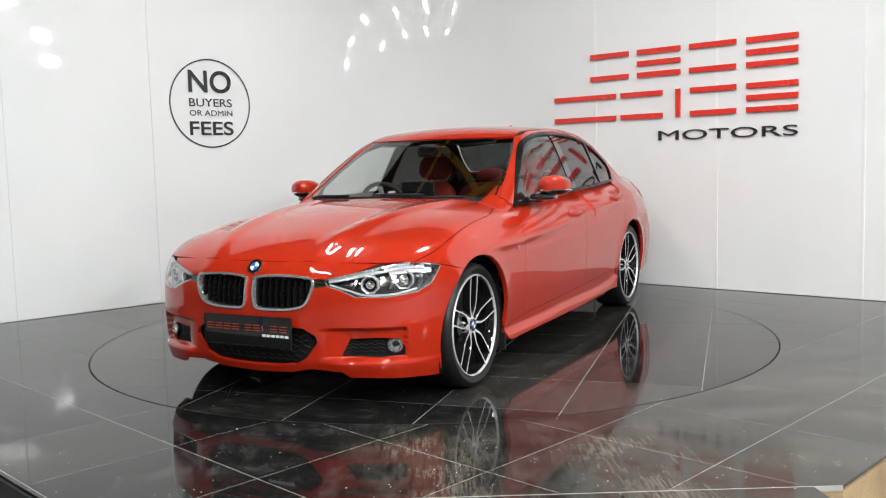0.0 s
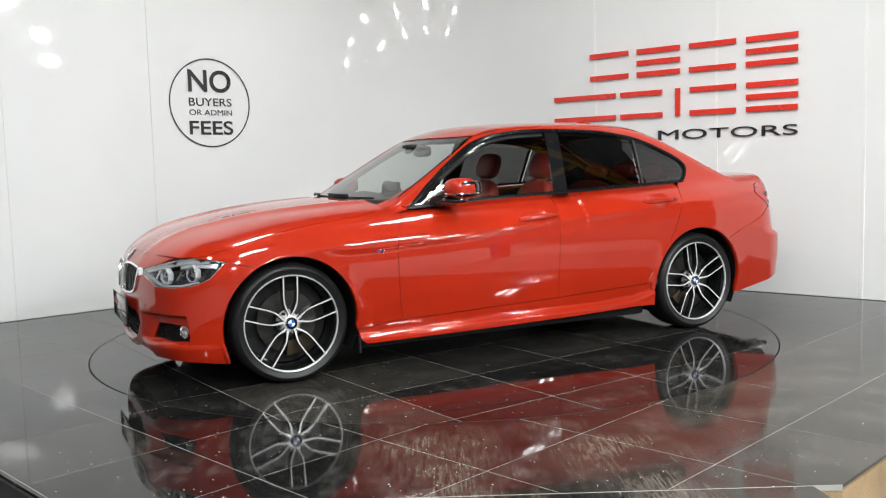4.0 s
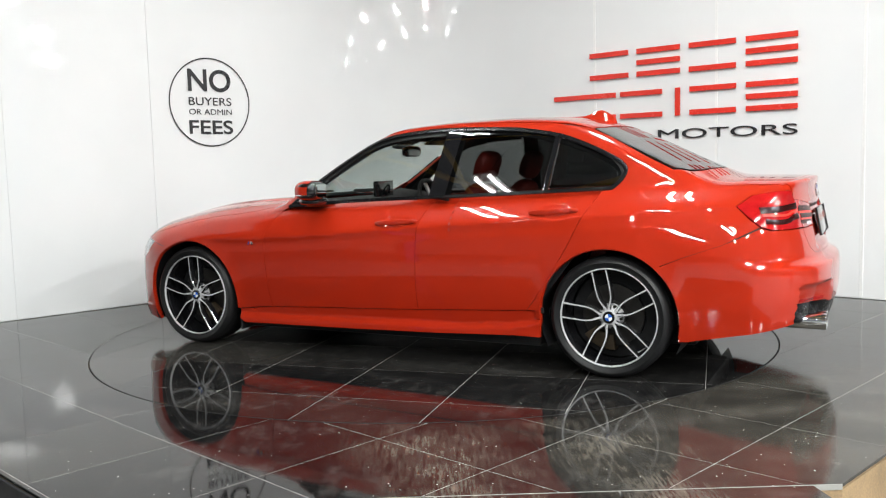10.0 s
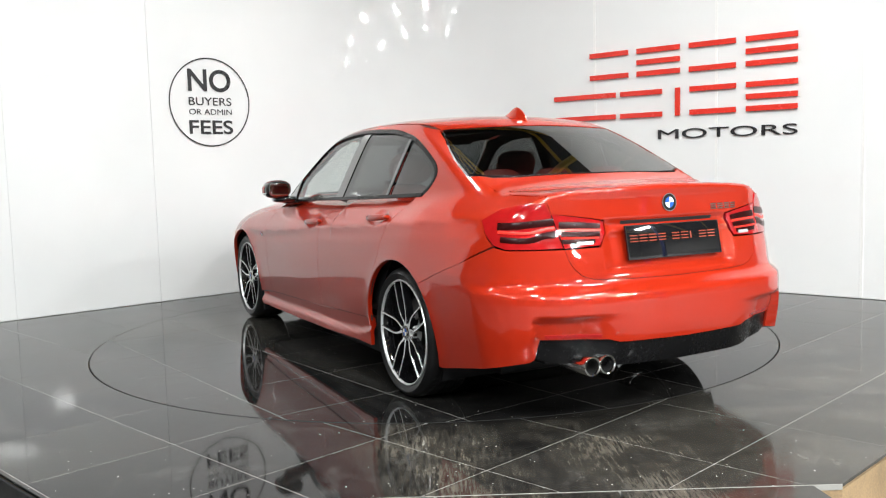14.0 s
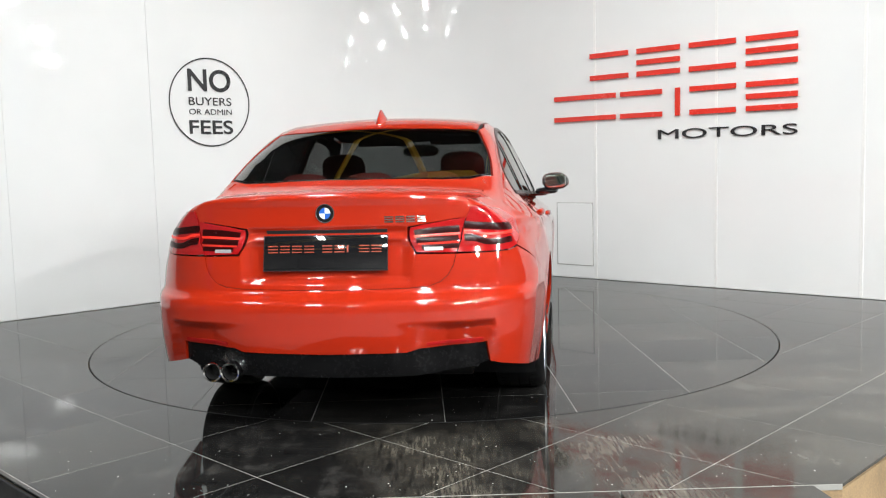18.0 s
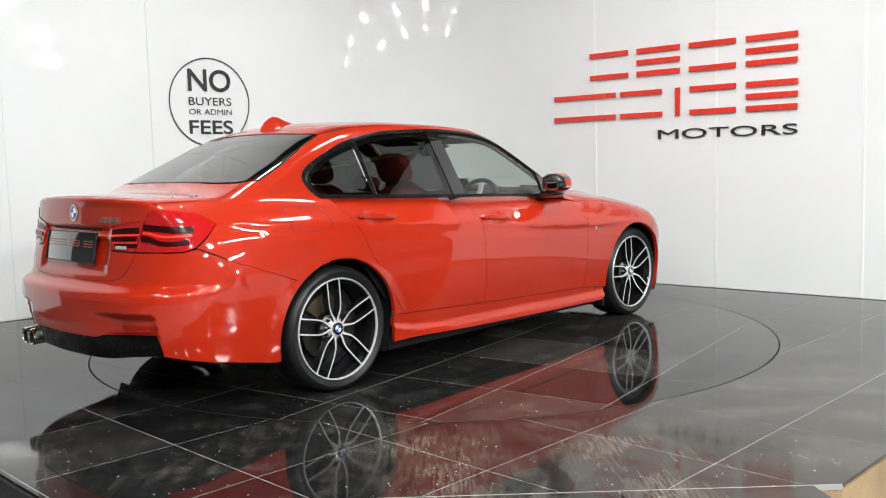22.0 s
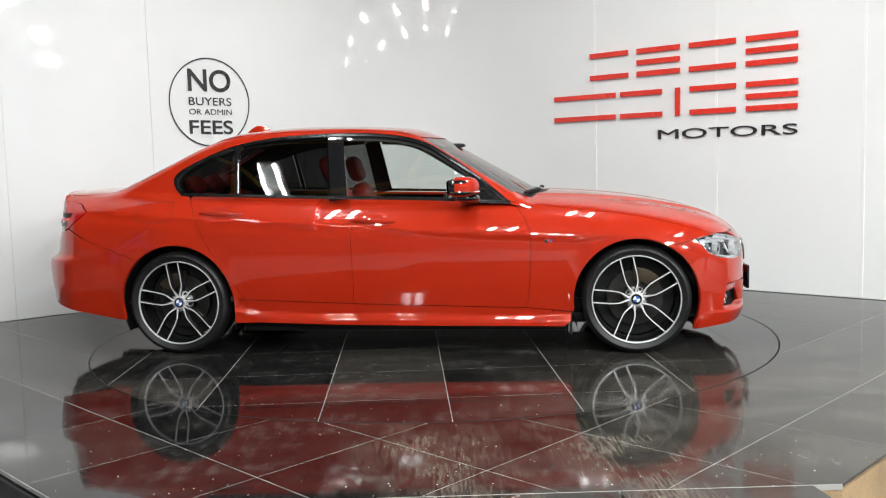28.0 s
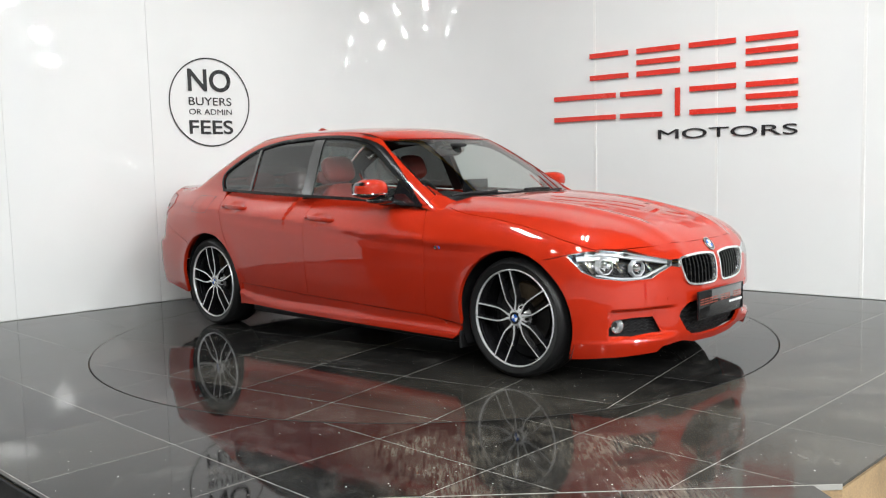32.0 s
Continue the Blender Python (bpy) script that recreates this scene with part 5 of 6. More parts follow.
def headlamp(car, s):
    nose = lambda v, f: on_front(v, f)
    lamp = new("headlamp")
    lamp.parent = car
    lamp["label"] = "clear twin-ring headlamp with chrome inner tip"
    loop = fan(LAMP_TOP + LAMP_LOW[1:-1], 1.2)
    sheet("lamp_bowl", loop, nose, LAMP_BOWL, lamp, f=lower, lift=-0.06, rim=0, flip=s)
    ribbon("lamp_wall", loop, nose, 0.005, LAMP_DARK, lamp, lift=-0.005, depth=0.055, f=lower, flip=s, closed=True)
    g = sheet("lamp_lens", shrunk(loop, 0.002), nose, LENS, lamp, f=lower, lift=0.001, rim=0.006, flip=s)
    g.visible_shadow = False
    for c, r in (((2.000, 0.600, 0.598), 0.046), ((1.885, 0.716, 0.614), 0.050)):
        m = face_pose(c, (0.93, 0.36, 0.0))
        part("ring_light", mirrored(lathe([(r, -0.02), (r, 0.004), (r - 0.004, 0.010), (r - 0.008, 0.008), (r - 0.010, -0.02)], 8, m @ Matrix.Rotation(radians(22.5), 4, "Z")), s), LAMP_GREY, lamp, "pale ring light guide")
        part("projector", mirrored(lathe([(r - 0.012, -0.012), (r - 0.016, 0.0), (r - 0.019, -0.010), (0.022, -0.022), (0.021, -0.004), (0.014, 0.004), (0.0, 0.008)], 32, m), s), CHROME, lamp)
    for u, y in ((2.045, 0.52), (1.945, 0.662), (1.835, 0.755)):
        q = fan([(u, y, 0.585), (u - 0.012, y + 0.014, 0.612), (u - 0.02, y + 0.020, 0.645)], 1.2)
        ribbon("reflector_fin", smooth_line(q, 3), nose, 0.014, CHROME, lamp, lift=-0.026, depth=0.02, f=lower, flip=s)
    low = fan([(2.095, 0.43, 0.605), (2.06, 0.52, 0.575), (2.03, 0.585, 0.553), (1.95, 0.69, 0.555), (1.86, 0.768, 0.575)], 1.2)
    ribbon("light_guide", smooth_line(low, 4), nose, 0.009, LAMP_GREY, lamp, lift=-0.018, depth=0.02, f=lower, flip=s, label="pale light guide")
    top = fan([(2.09, 0.42, 0.622), (2.03, 0.54, 0.648), (1.957, 0.65, 0.672), (1.88, 0.718, 0.686), (1.80, 0.775, 0.681)], 1.2)
    ribbon("lamp_brow", smooth_line(top, 4), nose, 0.016, LAMP_GREY, lamp, lift=-0.02, depth=0.01, f=lower, flip=s, label="silver brow over the rings")
    wide = fan([(1.94, 0.668, 0.664), (1.88, 0.718, 0.672), (1.80, 0.776, 0.667), (1.765, 0.80, 0.662)], 1.2)
    ribbon("brow_reflector", smooth_line(wide, 4), nose, 0.026, LAMP_GREY, lamp, lift=-0.030, depth=0.02, f=lower, flip=s)
    tip = fan([(2.118, 0.356, 0.628), (2.105, 0.41, 0.627), (2.103, 0.425, 0.597), (2.12, 0.366, 0.585)], 1.2)
    sheet("lamp_tip", tip, nose, CHROME, lamp, f=lower, lift=0.003, rim=0.01, flip=s, label="silver tip beside the grille")


def letter_bars(cells, mat, m, depth, stroke, parent, name="sign_bar", bars=3):
    """Plain bars in place of each letter: cells of x0, x1, y0, y1."""
    for x0, x1, y0, y1 in cells:
        if x1 - x0 < stroke * 1.6:
            part(name, put(box((x1 - x0, y1 - y0, depth), ((x0 + x1) / 2, (y0 + y1) / 2, depth / 2), 0), m), mat, parent, smooth=0)
            continue
        n = bars(x0) if callable(bars) else bars
        for k in range(n):
            y = y0 + stroke / 2 + (y1 - y0 - stroke) * k / (n - 1)
            part(name, put(box((x1 - x0, stroke, depth), ((x0 + x1) / 2, y, depth / 2), 0), m), mat, parent, smooth=0)


def plate(car, name, m, small):
    p = new(name)
    p.parent = car
    p["label"] = "black dealer plate with red bars"
    part("plate_panel", put(box((0.53, 0.15, 0.012), (0, 0, 0), 0.004, 2), m), GLOSS_BLACK, p)
    part("plate_rim", join(*[put(box(sz, at), m) for sz, at in (((0.53, 0.003, 0.003), (0, 0.0725, 0.006)), ((0.53, 0.003, 0.003), (0, -0.0725, 0.006)),
                                                                 ((0.003, 0.142, 0.003), (0.2625, 0, 0.006)), ((0.003, 0.142, 0.003), (-0.2625, 0, 0.006)))]), MATT_BLACK, p)
    for k, n in enumerate((4, 5)):
        for i in range(n):
            x0 = (-0.245 + i * 0.052) if k == 0 else (-0.012 + i * 0.052)
            letter_bars([(x0, x0 + (0.042 if not (k == 1 and i == 2) else 0.007), 0.002, 0.032)], PLATE_RED, m @ Matrix.Translation((0, 0, 0.0061)), 0.0008, 0.0045, p, "plate_bar")
    if small:
        for i in range(6):
            part("plate_bar", put(box((0.021, 0.012, 0.001), (0.105 + 0.0265 * i, -0.017, 0.0065), 0), m), WHITE_E, p, smooth=0)


def tail_face(car):
    rear = lambda v, f: on_rear(v, f)
    outer = [(-2.157, 0.791, 0.797), (-2.09, 0.786, 0.845), (-2.033, 0.769, 0.897), (-2.094, 0.707, 0.944), (-2.2, 0.659, 0.963), (-2.319, 0.603, 0.967), (-2.334, 0.586, 0.927),
             (-2.36, 0.572, 0.85), (-2.390, 0.560, 0.782), (-2.30, 0.66, 0.779), (-2.208, 0.762, 0.780)]
    inner = [(-2.334, 0.580, 0.924), (-2.379, 0.405, 0.897), (-2.386, 0.354, 0.886), (-2.386, 0.350, 0.838), (-2.395, 0.378, 0.786), (-2.390, 0.553, 0.780), (-2.36, 0.566, 0.85)]
    for s in (1, -1):
        lamp = new("tail_lamp")
        lamp.parent = car
        lamp["label"] = "red tail lamp with dark bands"
        for name, loop in (("outer_lens", outer), ("inner_lens", inner)):
            q = shrunk(fan(loop, -1.5), 0.0005)
            sheet(name, q, rear, RED_LAMP, lamp, flip=s, step=0.02, lift=0.004, rim=0.02)
        bars = [([(0.57, 0.876), (0.47, 0.872), (0.375, 0.862)], 0.030, DARK_RED), ([(0.562, 0.8405), (0.47, 0.838), (0.378, 0.835)], 0.018, DARK_RED),
                ([(0.56, 0.809), (0.47, 0.807), (0.40, 0.806)], 0.020, DARK_RED), ([(0.775, 0.874), (0.715, 0.878), (0.66, 0.884), (0.588, 0.892)], 0.030, DARK_RED),
                ([(0.765, 0.822), (0.70, 0.816), (0.655, 0.820), (0.62, 0.836), (0.582, 0.842)], 0.024, DARK_RED),
                ([(0.57, 0.857), (0.47, 0.854), (0.372, 0.849)], 0.009, LAMP_GLOW), ([(0.562, 0.825), (0.47, 0.823), (0.385, 0.821)], 0.009, LAMP_GLOW),
                ([(0.772, 0.852), (0.70, 0.848), (0.655, 0.850), (0.62, 0.862), (0.585, 0.866)], 0.011, LAMP_GLOW),
                ([(0.49, 0.798), (0.41, 0.798)], 0.014, LAMP_GREY)]
        for line, w, mat in bars:
            pts = [(0.9 * math.atan2(y, float(np.interp(y, [0.35, 0.556, 0.66, 0.76, 0.79], [0.838, 0.826, 0.755, 0.68, 0.635]))), z) for y, z in line]
            ribbon("lamp_band", smooth_line(pts, 4), rear, w, mat, lamp, lift=0.0052 if mat is DARK_RED else 0.0066, depth=0.003, flip=s)
    p = on_rear([(0.0, 0.952)])[0]
    badge = new("boot_badge")
    badge.parent = car
    roundel(badge, face_pose(tuple(p)) @ Matrix.Translation((0, 0, 0.003)), 0.041)
    # plain chrome bars where the model badge sits
    mark = new("model_badge")
    mark.parent = car
    mark["label"] = "small chrome bars on the boot lid"
    for i in range(4):
        y = -0.250 - 0.047 * i
        for z in (0.913, 0.923, 0.933):
            ribbon("badge_bar", [(0.9 * math.atan2(y, 0.84), z), (0.9 * math.atan2(y - 0.036, 0.835), z)], rear, 0.006, CHROME, mark, lift=0.003, depth=0.003)
    # black strip drawn as the shadow line under the lid's overhang, above the plate
    ribbon("lid_handle_shade", [(0.9 * math.atan2(y, 0.84), 0.876) for y in np.linspace(-0.262, 0.262, 13)], rear, 0.016, GAP, car, lift=0.002, depth=0.004)
    plate(car, "rear_plate", Matrix.Translation((-2.372, -0.003, 0.789)) @ Matrix.Rotation(radians(11), 4, "Y") @ Matrix(((0, 0, -1, 0), (-1, 0, 0, 0), (0, 1, 0, 0), (0, 0, 0, 1))), False)
    for y in (0.49, 0.412):
        m = Matrix.Translation((-2.432, y, 0.297)) @ Matrix.Rotation(radians(90), 4, "Y")
        part("exhaust_tip", lathe([(0.040, -0.002), (0.0425, 0.004), (0.040, 0.2), (0.032, 0.2), (0.032, 0.008), (0.034, 0.0)], 36, m, True), CHROME, car, "chrome exhaust tip")
        part("exhaust_bore", lathe([(0.0316, 0.006), (0.0312, 0.07), (0.0, 0.072)], 24, m), GAP, car)
    for s in (1, -1):
        ribbon("reflector", fan([(-2.31, 0.640, 0.420), (-2.4, 0.42, 0.416)], -1.5), rear, 0.014, RED_LAMP, car, lift=0.003, depth=0.006, f=lower, flip=s, label="slim red reflector")


def flank_fittings(car):
    side = lambda v, f: on_side(v, f)
    for s in (1, -1):
        for x, z in HANDLES:
            handle = new("door_handle")
            handle.parent = car
            ends = [float(on_side([(x + u, z - 0.0625 * u)], lower)[0][1]) for u in (-0.128, 0.128)]
            bm = bmesh.new()
            rows = []
            for i in range(17):
                u = -1 + i / 8
                w = 0.0165 * (1 - 0.35 * abs(u) ** 3)
                out = 0.026 - 0.020 * abs(u) ** 3
                xx, zz = x + 0.128 * u, z - 0.008 * u
                y = ends[0] + (ends[1] - ends[0]) * (u + 1) / 2
                ring = []
                for k in range(10):
                    a = 2 * math.pi * k / 10
                    ring.append(bm.verts.new((xx, y + out + 0.008 * math.sin(a), zz + w * math.cos(a))))
                rows.append(ring)
            for p, q in zip(rows, rows[1:]):
                for k in range(10):
                    bm.faces.new((p[k], p[(k + 1) % 10], q[(k + 1) % 10], q[k]))
            bm.faces.new(rows[0])
            bm.faces.new(rows[-1])
            bmesh.ops.recalc_face_normals(bm, faces=bm.faces[:])
            part("grip", mirrored(bm, s), PAINT, handle)
            for u in (-0.115, 0.115):
                y = float(on_side([(x + u, z)], lower)[0][1])
                part("grip_foot", mirrored(blob((0.05, 0.03, 0.024), (x + u, y + 0.006, z - 0.008 * u / 0.128)), s), PAINT, handle)
        mark = new("wing_badge")
        mark.parent = car
        for k, mat in enumerate((BLUE_E, SIGN_RED, CHROME)):
            ribbon("badge_bar", [(0.915 - 0.012 * k, 0.672), (0.905 - 0.012 * k, 0.688)], side, 0.007 if k < 2 else 0.022, mat, mark, lift=0.003, depth=0.003, f=lower, flip=s)
        door_mirror(car, s)
    cap = [(-1.665, 0.838), (-1.665, 0.938), (-1.645, 0.952), (-1.455, 0.948), (-1.437, 0.935), (-1.445, 0.835)]
    ribbon("fuel_flap", smooth_line(cap + cap[:1], 3), side, 0.0022, GAP, car, lift=0.0006, depth=0.003, flip=-1)


def door_mirror(car, s):
    mirror = new("door_mirror")
    mirror.parent = car
    mirror["label"] = "red mirror cap on a black foot"
    # cap: rounded shell, blunt towards the rear
    bm = blob((0.195, 0.188, 0.122), (0.400, 0.920, 1.006), 2.6, 16, 28)
    for v in bm.verts:
        if v.co.x < 0.340:
            v.co.x = 0.340 + (v.co.x - 0.340) * 0.25
        f = (v.co.y - 0.920) / 0.1
        v.co.z -= 0.012 * max(0, f) ** 2
        v.co.x -= 0.020 * max(0, f)
    bmesh.ops.bisect_plane(bm, geom=bm.verts[:] + bm.edges[:] + bm.faces[:], plane_co=(0, 0, 0.979), plane_no=(0, 0, -1), clear_outer=True)
    bmesh.ops.bisect_plane(bm, geom=bm.verts[:] + bm.edges[:] + bm.faces[:], plane_co=(0.362, 0, 0), plane_no=(-1, 0, 0), clear_outer=True)
    part("mirror_cap", mirrored(bm, s), PAINT, mirror, "red mirror cap")
    bm = blob((0.189, 0.182, 0.116), (0.401, 0.920, 1.004), 2.6, 16, 28)
    for v in bm.verts:
        if v.co.x < 0.340:
            v.co.x = 0.340 + (v.co.x - 0.340) * 0.3
        v.co.x -= 0.020 * max(0, (v.co.y - 0.920) / 0.1)
    part("mirror_housing", mirrored(bm, s), GLOSS_BLACK, mirror, "gloss black mirror housing")
    line = [(0.400 + 0.099 * math.cos(radians(a)), 0.920 + 0.095 * math.sin(radians(a)), 0.978) for a in range(-60, 130, 10)]
    bm = tube([(x - 0.020 * max(0, (y - 0.920) / 0.1), y, z) for x, y, z in line], 0.0055, 6)
    part("mirror_indicator", mirrored(bm, s), CHROME, mirror, "bright indicator strip")
    g = blob((0.006, 0.146, 0.086), (0, 0, 0), 4.5, 14, 28,  m= Matrix.Translation((0.322, 0.920, 1.006)) @ Matrix.Rotation(radians(8), 4, "Z"))
    part("mirror_glass", mirrored(g, s), MIRROR, mirror, "mirror glass")
    foot = join(blob((0.16, 0.16, 0.05), (0.42, 0.86, 0.94), 2.6), blob((0.12, 0.14, 0.035), (0.43, 0.80, 0.92), 2.6))
    part("mirror_foot", mirrored(foot, s), GLOSS_BLACK, mirror, "black mirror foot")


def roof_fittings(car):
    prof = [(-1.225, 0.0), (-1.215, 0.028), (-1.17, 0.052), (-1.13, 0.060), (-1.10, 0.050), (-1.05, 0.022), (-0.99, 0.0)]
    bm = bmesh.new()
    rows = []
    for i in range(21):
        x = -1.225 + 0.235 * i / 20
        h = float(np.interp(x, [p[0] for p in prof], [p[1] for p in prof])) + 0.003
        base = float(on_top([(x, 0.0)], upper)[0][2]) - 0.004
        w = 0.030 * math.sqrt(max(0.02, 1 - ((x + 1.115) / 0.115) ** 2))
        rows.append([bm.verts.new((x, w * y, base + h * z)) for y, z in ((-1, 0), (-0.75, 0.3), (-0.35, 0.75), (-0.1, 1), (0.1, 1), (0.35, 0.75), (0.75, 0.3), (1, 0))])
    for p, q in zip(rows, rows[1:]):
        for k in range(7):
            bm.faces.new((p[k], p[k + 1], q[k + 1], q[k]))
    bm.faces.new(rows[0])
    bm.faces.new(rows[-1])
    bmesh.ops.recalc_face_normals(bm, faces=bm.faces[:])
    part("aerial_fin", bm, PAINT, car, "red shark-fin aerial")
    for y0, y1 in ((-0.56, 0.02), (0.02, 0.50)):
        q = [(0.865 - 0.11 * (y / 0.62) ** 2 - 0.025, y) for y in np.linspace(y0, y1, 9)]
        pts = on_top(q, upper) + [0, 0, 0.007]
        wiper = new("wiper")
        wiper.parent = car
        part("wiper_blade", tube([tuple(p) for p in pts], 0.007, 6), MATT_BLACK, wiper)
        arm = on_top([(0.86 - 0.11 * (y / 0.62) ** 2, y) for y in np.linspace(y0 - 0.04, (y0 + y1) / 2, 6)], body) + [0, 0, 0.014]
        part("wiper_arm", tube([tuple(p) for p in arm], 0.009, 6), MATT_BLACK, wiper)
    cowl = [(0.90 - 0.115 * (y / 0.62) ** 2, y) for y in np.linspace(-0.66, 0.66, 15)] + [(0.80 - 0.115 * (y / 0.62) ** 2, y) for y in np.linspace(0.66, -0.66, 15)]
    sheet("cowl", cowl, lambda v, f: on_top(v, f), MATT_BLACK, car, f=lower, lift=-0.006, rim=0.01)


def seat(car, x, y, wide):
    s = new("front_seat")
    s.parent = car
    s["label"] = "red leather front seat"
    s.matrix_basis = Matrix.Translation((x, y, 0.28))
    cush = join(blob((0.50, wide * 0.78, 0.16), (0.02, 0, 0.12), 3.5), blob((0.48, 0.10, 0.19), (0.02, wide / 2 - 0.04, 0.14), 2.6), blob((0.48, 0.10, 0.19), (0.02, -wide / 2 + 0.04, 0.14), 2.6))
    part("cushion", cush, LEATHER, s)
    lean = Matrix.Translation((-0.20, 0, 0.15)) @ Matrix.Rotation(radians(-20), 4, "Y")
    back = join(blob((0.14, wide * 0.80, 0.66), (0, 0, 0.30), 3.5, m=lean), blob((0.17, 0.09, 0.52), (0.03, wide / 2 - 0.05, 0.25), 2.6, m=lean), blob((0.17, 0.09, 0.52), (0.03, -wide / 2 + 0.05, 0.25), 2.6, m=lean))
    part("backrest", back, LEATHER, s)
    part("headrest", blob((0.10, 0.27, 0.19), (0.01, 0, 0.735), 3.0, m=lean), LEATHER, s)
    for dy in (-0.06, 0.06):
        part("headrest_post", tube([tuple(lean @ Vector((0, dy, 0.58))), tuple(lean @ Vector((0, dy, 0.68)))], 0.006, 8), CHROME, s)
    part("seat_base", box((0.42, wide * 0.8, 0.1), (0, 0, 0.02), 0.02), TRIM_IN, s)


def cabin(car):
    side = lambda v, f: on_side(v, f)
    tub = join(box((2.2, 1.40, 0.06), (-0.35, 0, 0.30), 0.02), box((0.05, 1.36, 0.55), (0.72, 0, 0.56), 0.02), box((0.06, 1.36, 0.55), (-1.42, 0, 0.58), 0.02), box((1.3, 0.22, 0.14), (0.0, 0, 0.36), 0.03))
    part("cabin_floor", tub, CARPET, car, "black carpeted cabin floor")
    # dashboard
    bm = bmesh.new()
    rows = []
    prof = [(0.78, 0.90), (0.66, 0.935), (0.50, 0.945), (0.40, 0.93), (0.35, 0.89), (0.37, 0.82), (0.42, 0.68), (0.52, 0.52), (0.75, 0.50)]
    for y in np.linspace(-0.71, 0.71, 13):
        hump = 0.035 * math.exp(-((y + 0.36) / 0.16) ** 2)
        rows.append([bm.verts.new((x - 0.02 * abs(y), y, z + (hump if 0.3 < x < 0.6 and z > 0.85 else 0))) for x, z in prof])
    for p, q in zip(rows, rows[1:]):
        for k in range(len(prof) - 1):
            bm.faces.new((p[k], p[k + 1], q[k + 1], q[k]))
    bmesh.ops.recalc_face_normals(bm, faces=bm.faces[:])
    part("dashboard", bm, TRIM_IN, car, "black dashboard")
    closed_box("screen", (0.025, 0.24, 0.11), (0.43, 0.0, 0.985), GLOSS_BLACK, car, 0.008, "upright display on the dashboard")
    closed_box("centre_console", (0.95, 0.20, 0.16), (0.0, 0, 0.50), TRIM_IN, car, 0.03)
    part("gear_lever", join(tube([(0.16, 0, 0.56), (0.13, 0, 0.66)], 0.012, 8), blob((0.05, 0.045, 0.07), (0.125, 0, 0.68))), GLOSS_BLACK, car)
    wheel_ = new("steering_wheel")
    wheel_.parent = car
    wheel_.matrix_basis = Matrix.Translation((0.22, -0.37, 0.86)) @ Matrix.Rotation(radians(-66), 4, "Y")
    ring = [(0.185 + 0.016 * math.cos(2 * math.pi * k / 10), 0.016 * math.sin(2 * math.pi * k / 10)) for k in range(10)]
    part("rim", lathe(ring, 48, closed=True), TRIM_IN, wheel_)
    part("hub", blob((0.13, 0.14, 0.06), (0, 0, -0.015), 3), TRIM_IN, wheel_)
    for a in (0, 180, 270):
        part("wheel_spoke", box((0.12, 0.035, 0.018), (0.11, 0, -0.01), 0.006, 2, Matrix.Rotation(radians(a + 90), 4, "Z")), CUT_ALLOY, wheel_)
    part("column", tube([(0, 0, -0.03), (0, 0, -0.22)], 0.04, 12), TRIM_IN, wheel_)
    for y in (0.37, -0.37):
        seat(car, -0.08, y, 0.52)
    bench = new("rear_bench")
    bench.parent = car
    bench["label"] = "red leather rear bench"
    part("bench_cushion", join(blob((0.52, 0.60, 0.18), (-0.98, 0.32, 0.44), 3.5), blob((0.52, 0.60, 0.18), (-0.98, -0.32, 0.44), 3.5), blob((0.50, 0.20, 0.16), (-0.98, 0, 0.44), 3)), LEATHER, bench)
    lean = Matrix.Translation((-1.22, 0, 0.50)) @ Matrix.Rotation(radians(-24), 4, "Y")
    part("bench_back", join(blob((0.15, 0.60, 0.58), (0, 0.32, 0.24), 3.5, m=lean), blob((0.15, 0.60, 0.58), (0, -0.32, 0.24), 3.5, m=lean), blob((0.13, 0.18, 0.54), (0, 0, 0.23), 3, m=lean)), LEATHER, bench)
    for y in (0.34, 0, -0.34):
        part("rear_headrest", blob((0.09, 0.25, 0.13), (-0.01, y, 0.60), 3, m=lean), LEATHER, bench)
    shelf = box((0.34, 1.10, 0.02), (-1.61, 0, 1.005), 0.006)
    part("parcel_shelf", shelf, CARPET, car)
    head = [(-1.27, -0.50), (-1.27, 0.50), (-1.0, 0.54), (-0.4, 0.54), (0.05, 0.51), (0.14, 0.40), (0.17, 0.0), (0.14, -0.40), (0.05, -0.51), (-0.4, -0.54), (-1.0, -0.54)]
    sheet("headliner", head, lambda v, f: on_top(v, f), LINER, car, f=upper, lift=-0.035, rim=0, label="grey headlining")
    for s in (1, -1):
        door = [(0.66, 0.89), (-1.33, 0.965), (-1.22, 0.66), (-1.02, 0.40), (0.74, 0.36), (0.76, 0.75)]
        sheet("door_card", door, side, TRIM_IN, car, f=lower, lift=-0.07, rim=0, flip=s)
        for line, w in (([(0.60, 0.955), (0.45, 1.07), (0.25, 1.20), (0.08, 1.29), (-0.1, 1.33)], 0.05), ([(-0.44, 1.34), (-0.395, 0.95)], 0.10)):
            ribbon("pillar_trim", smooth_line(line, 4), side, w, TRIM_IN, car, lift=-0.03, depth=0.004, f=upper, flip=s)
        ribbon("rear_pillar_trim", [(-1.28, 1.235), (-1.45, 1.13), (-1.56, 1.04)], side, 0.06, LINER, car, lift=-0.03, depth=0.004, f=upper, flip=s)
        # seal that joins glass edges to the frames
        ribbon("window_frame", smooth_line([(-0.36, 1.33), (-0.10, 1.315), (0.12, 1.268), (0.30, 1.168), (0.49, 1.03), (0.60, 0.93)], 4), side, 0.03, TRIM_IN, car, lift=-0.012, depth=0.006, f=upper, flip=s)
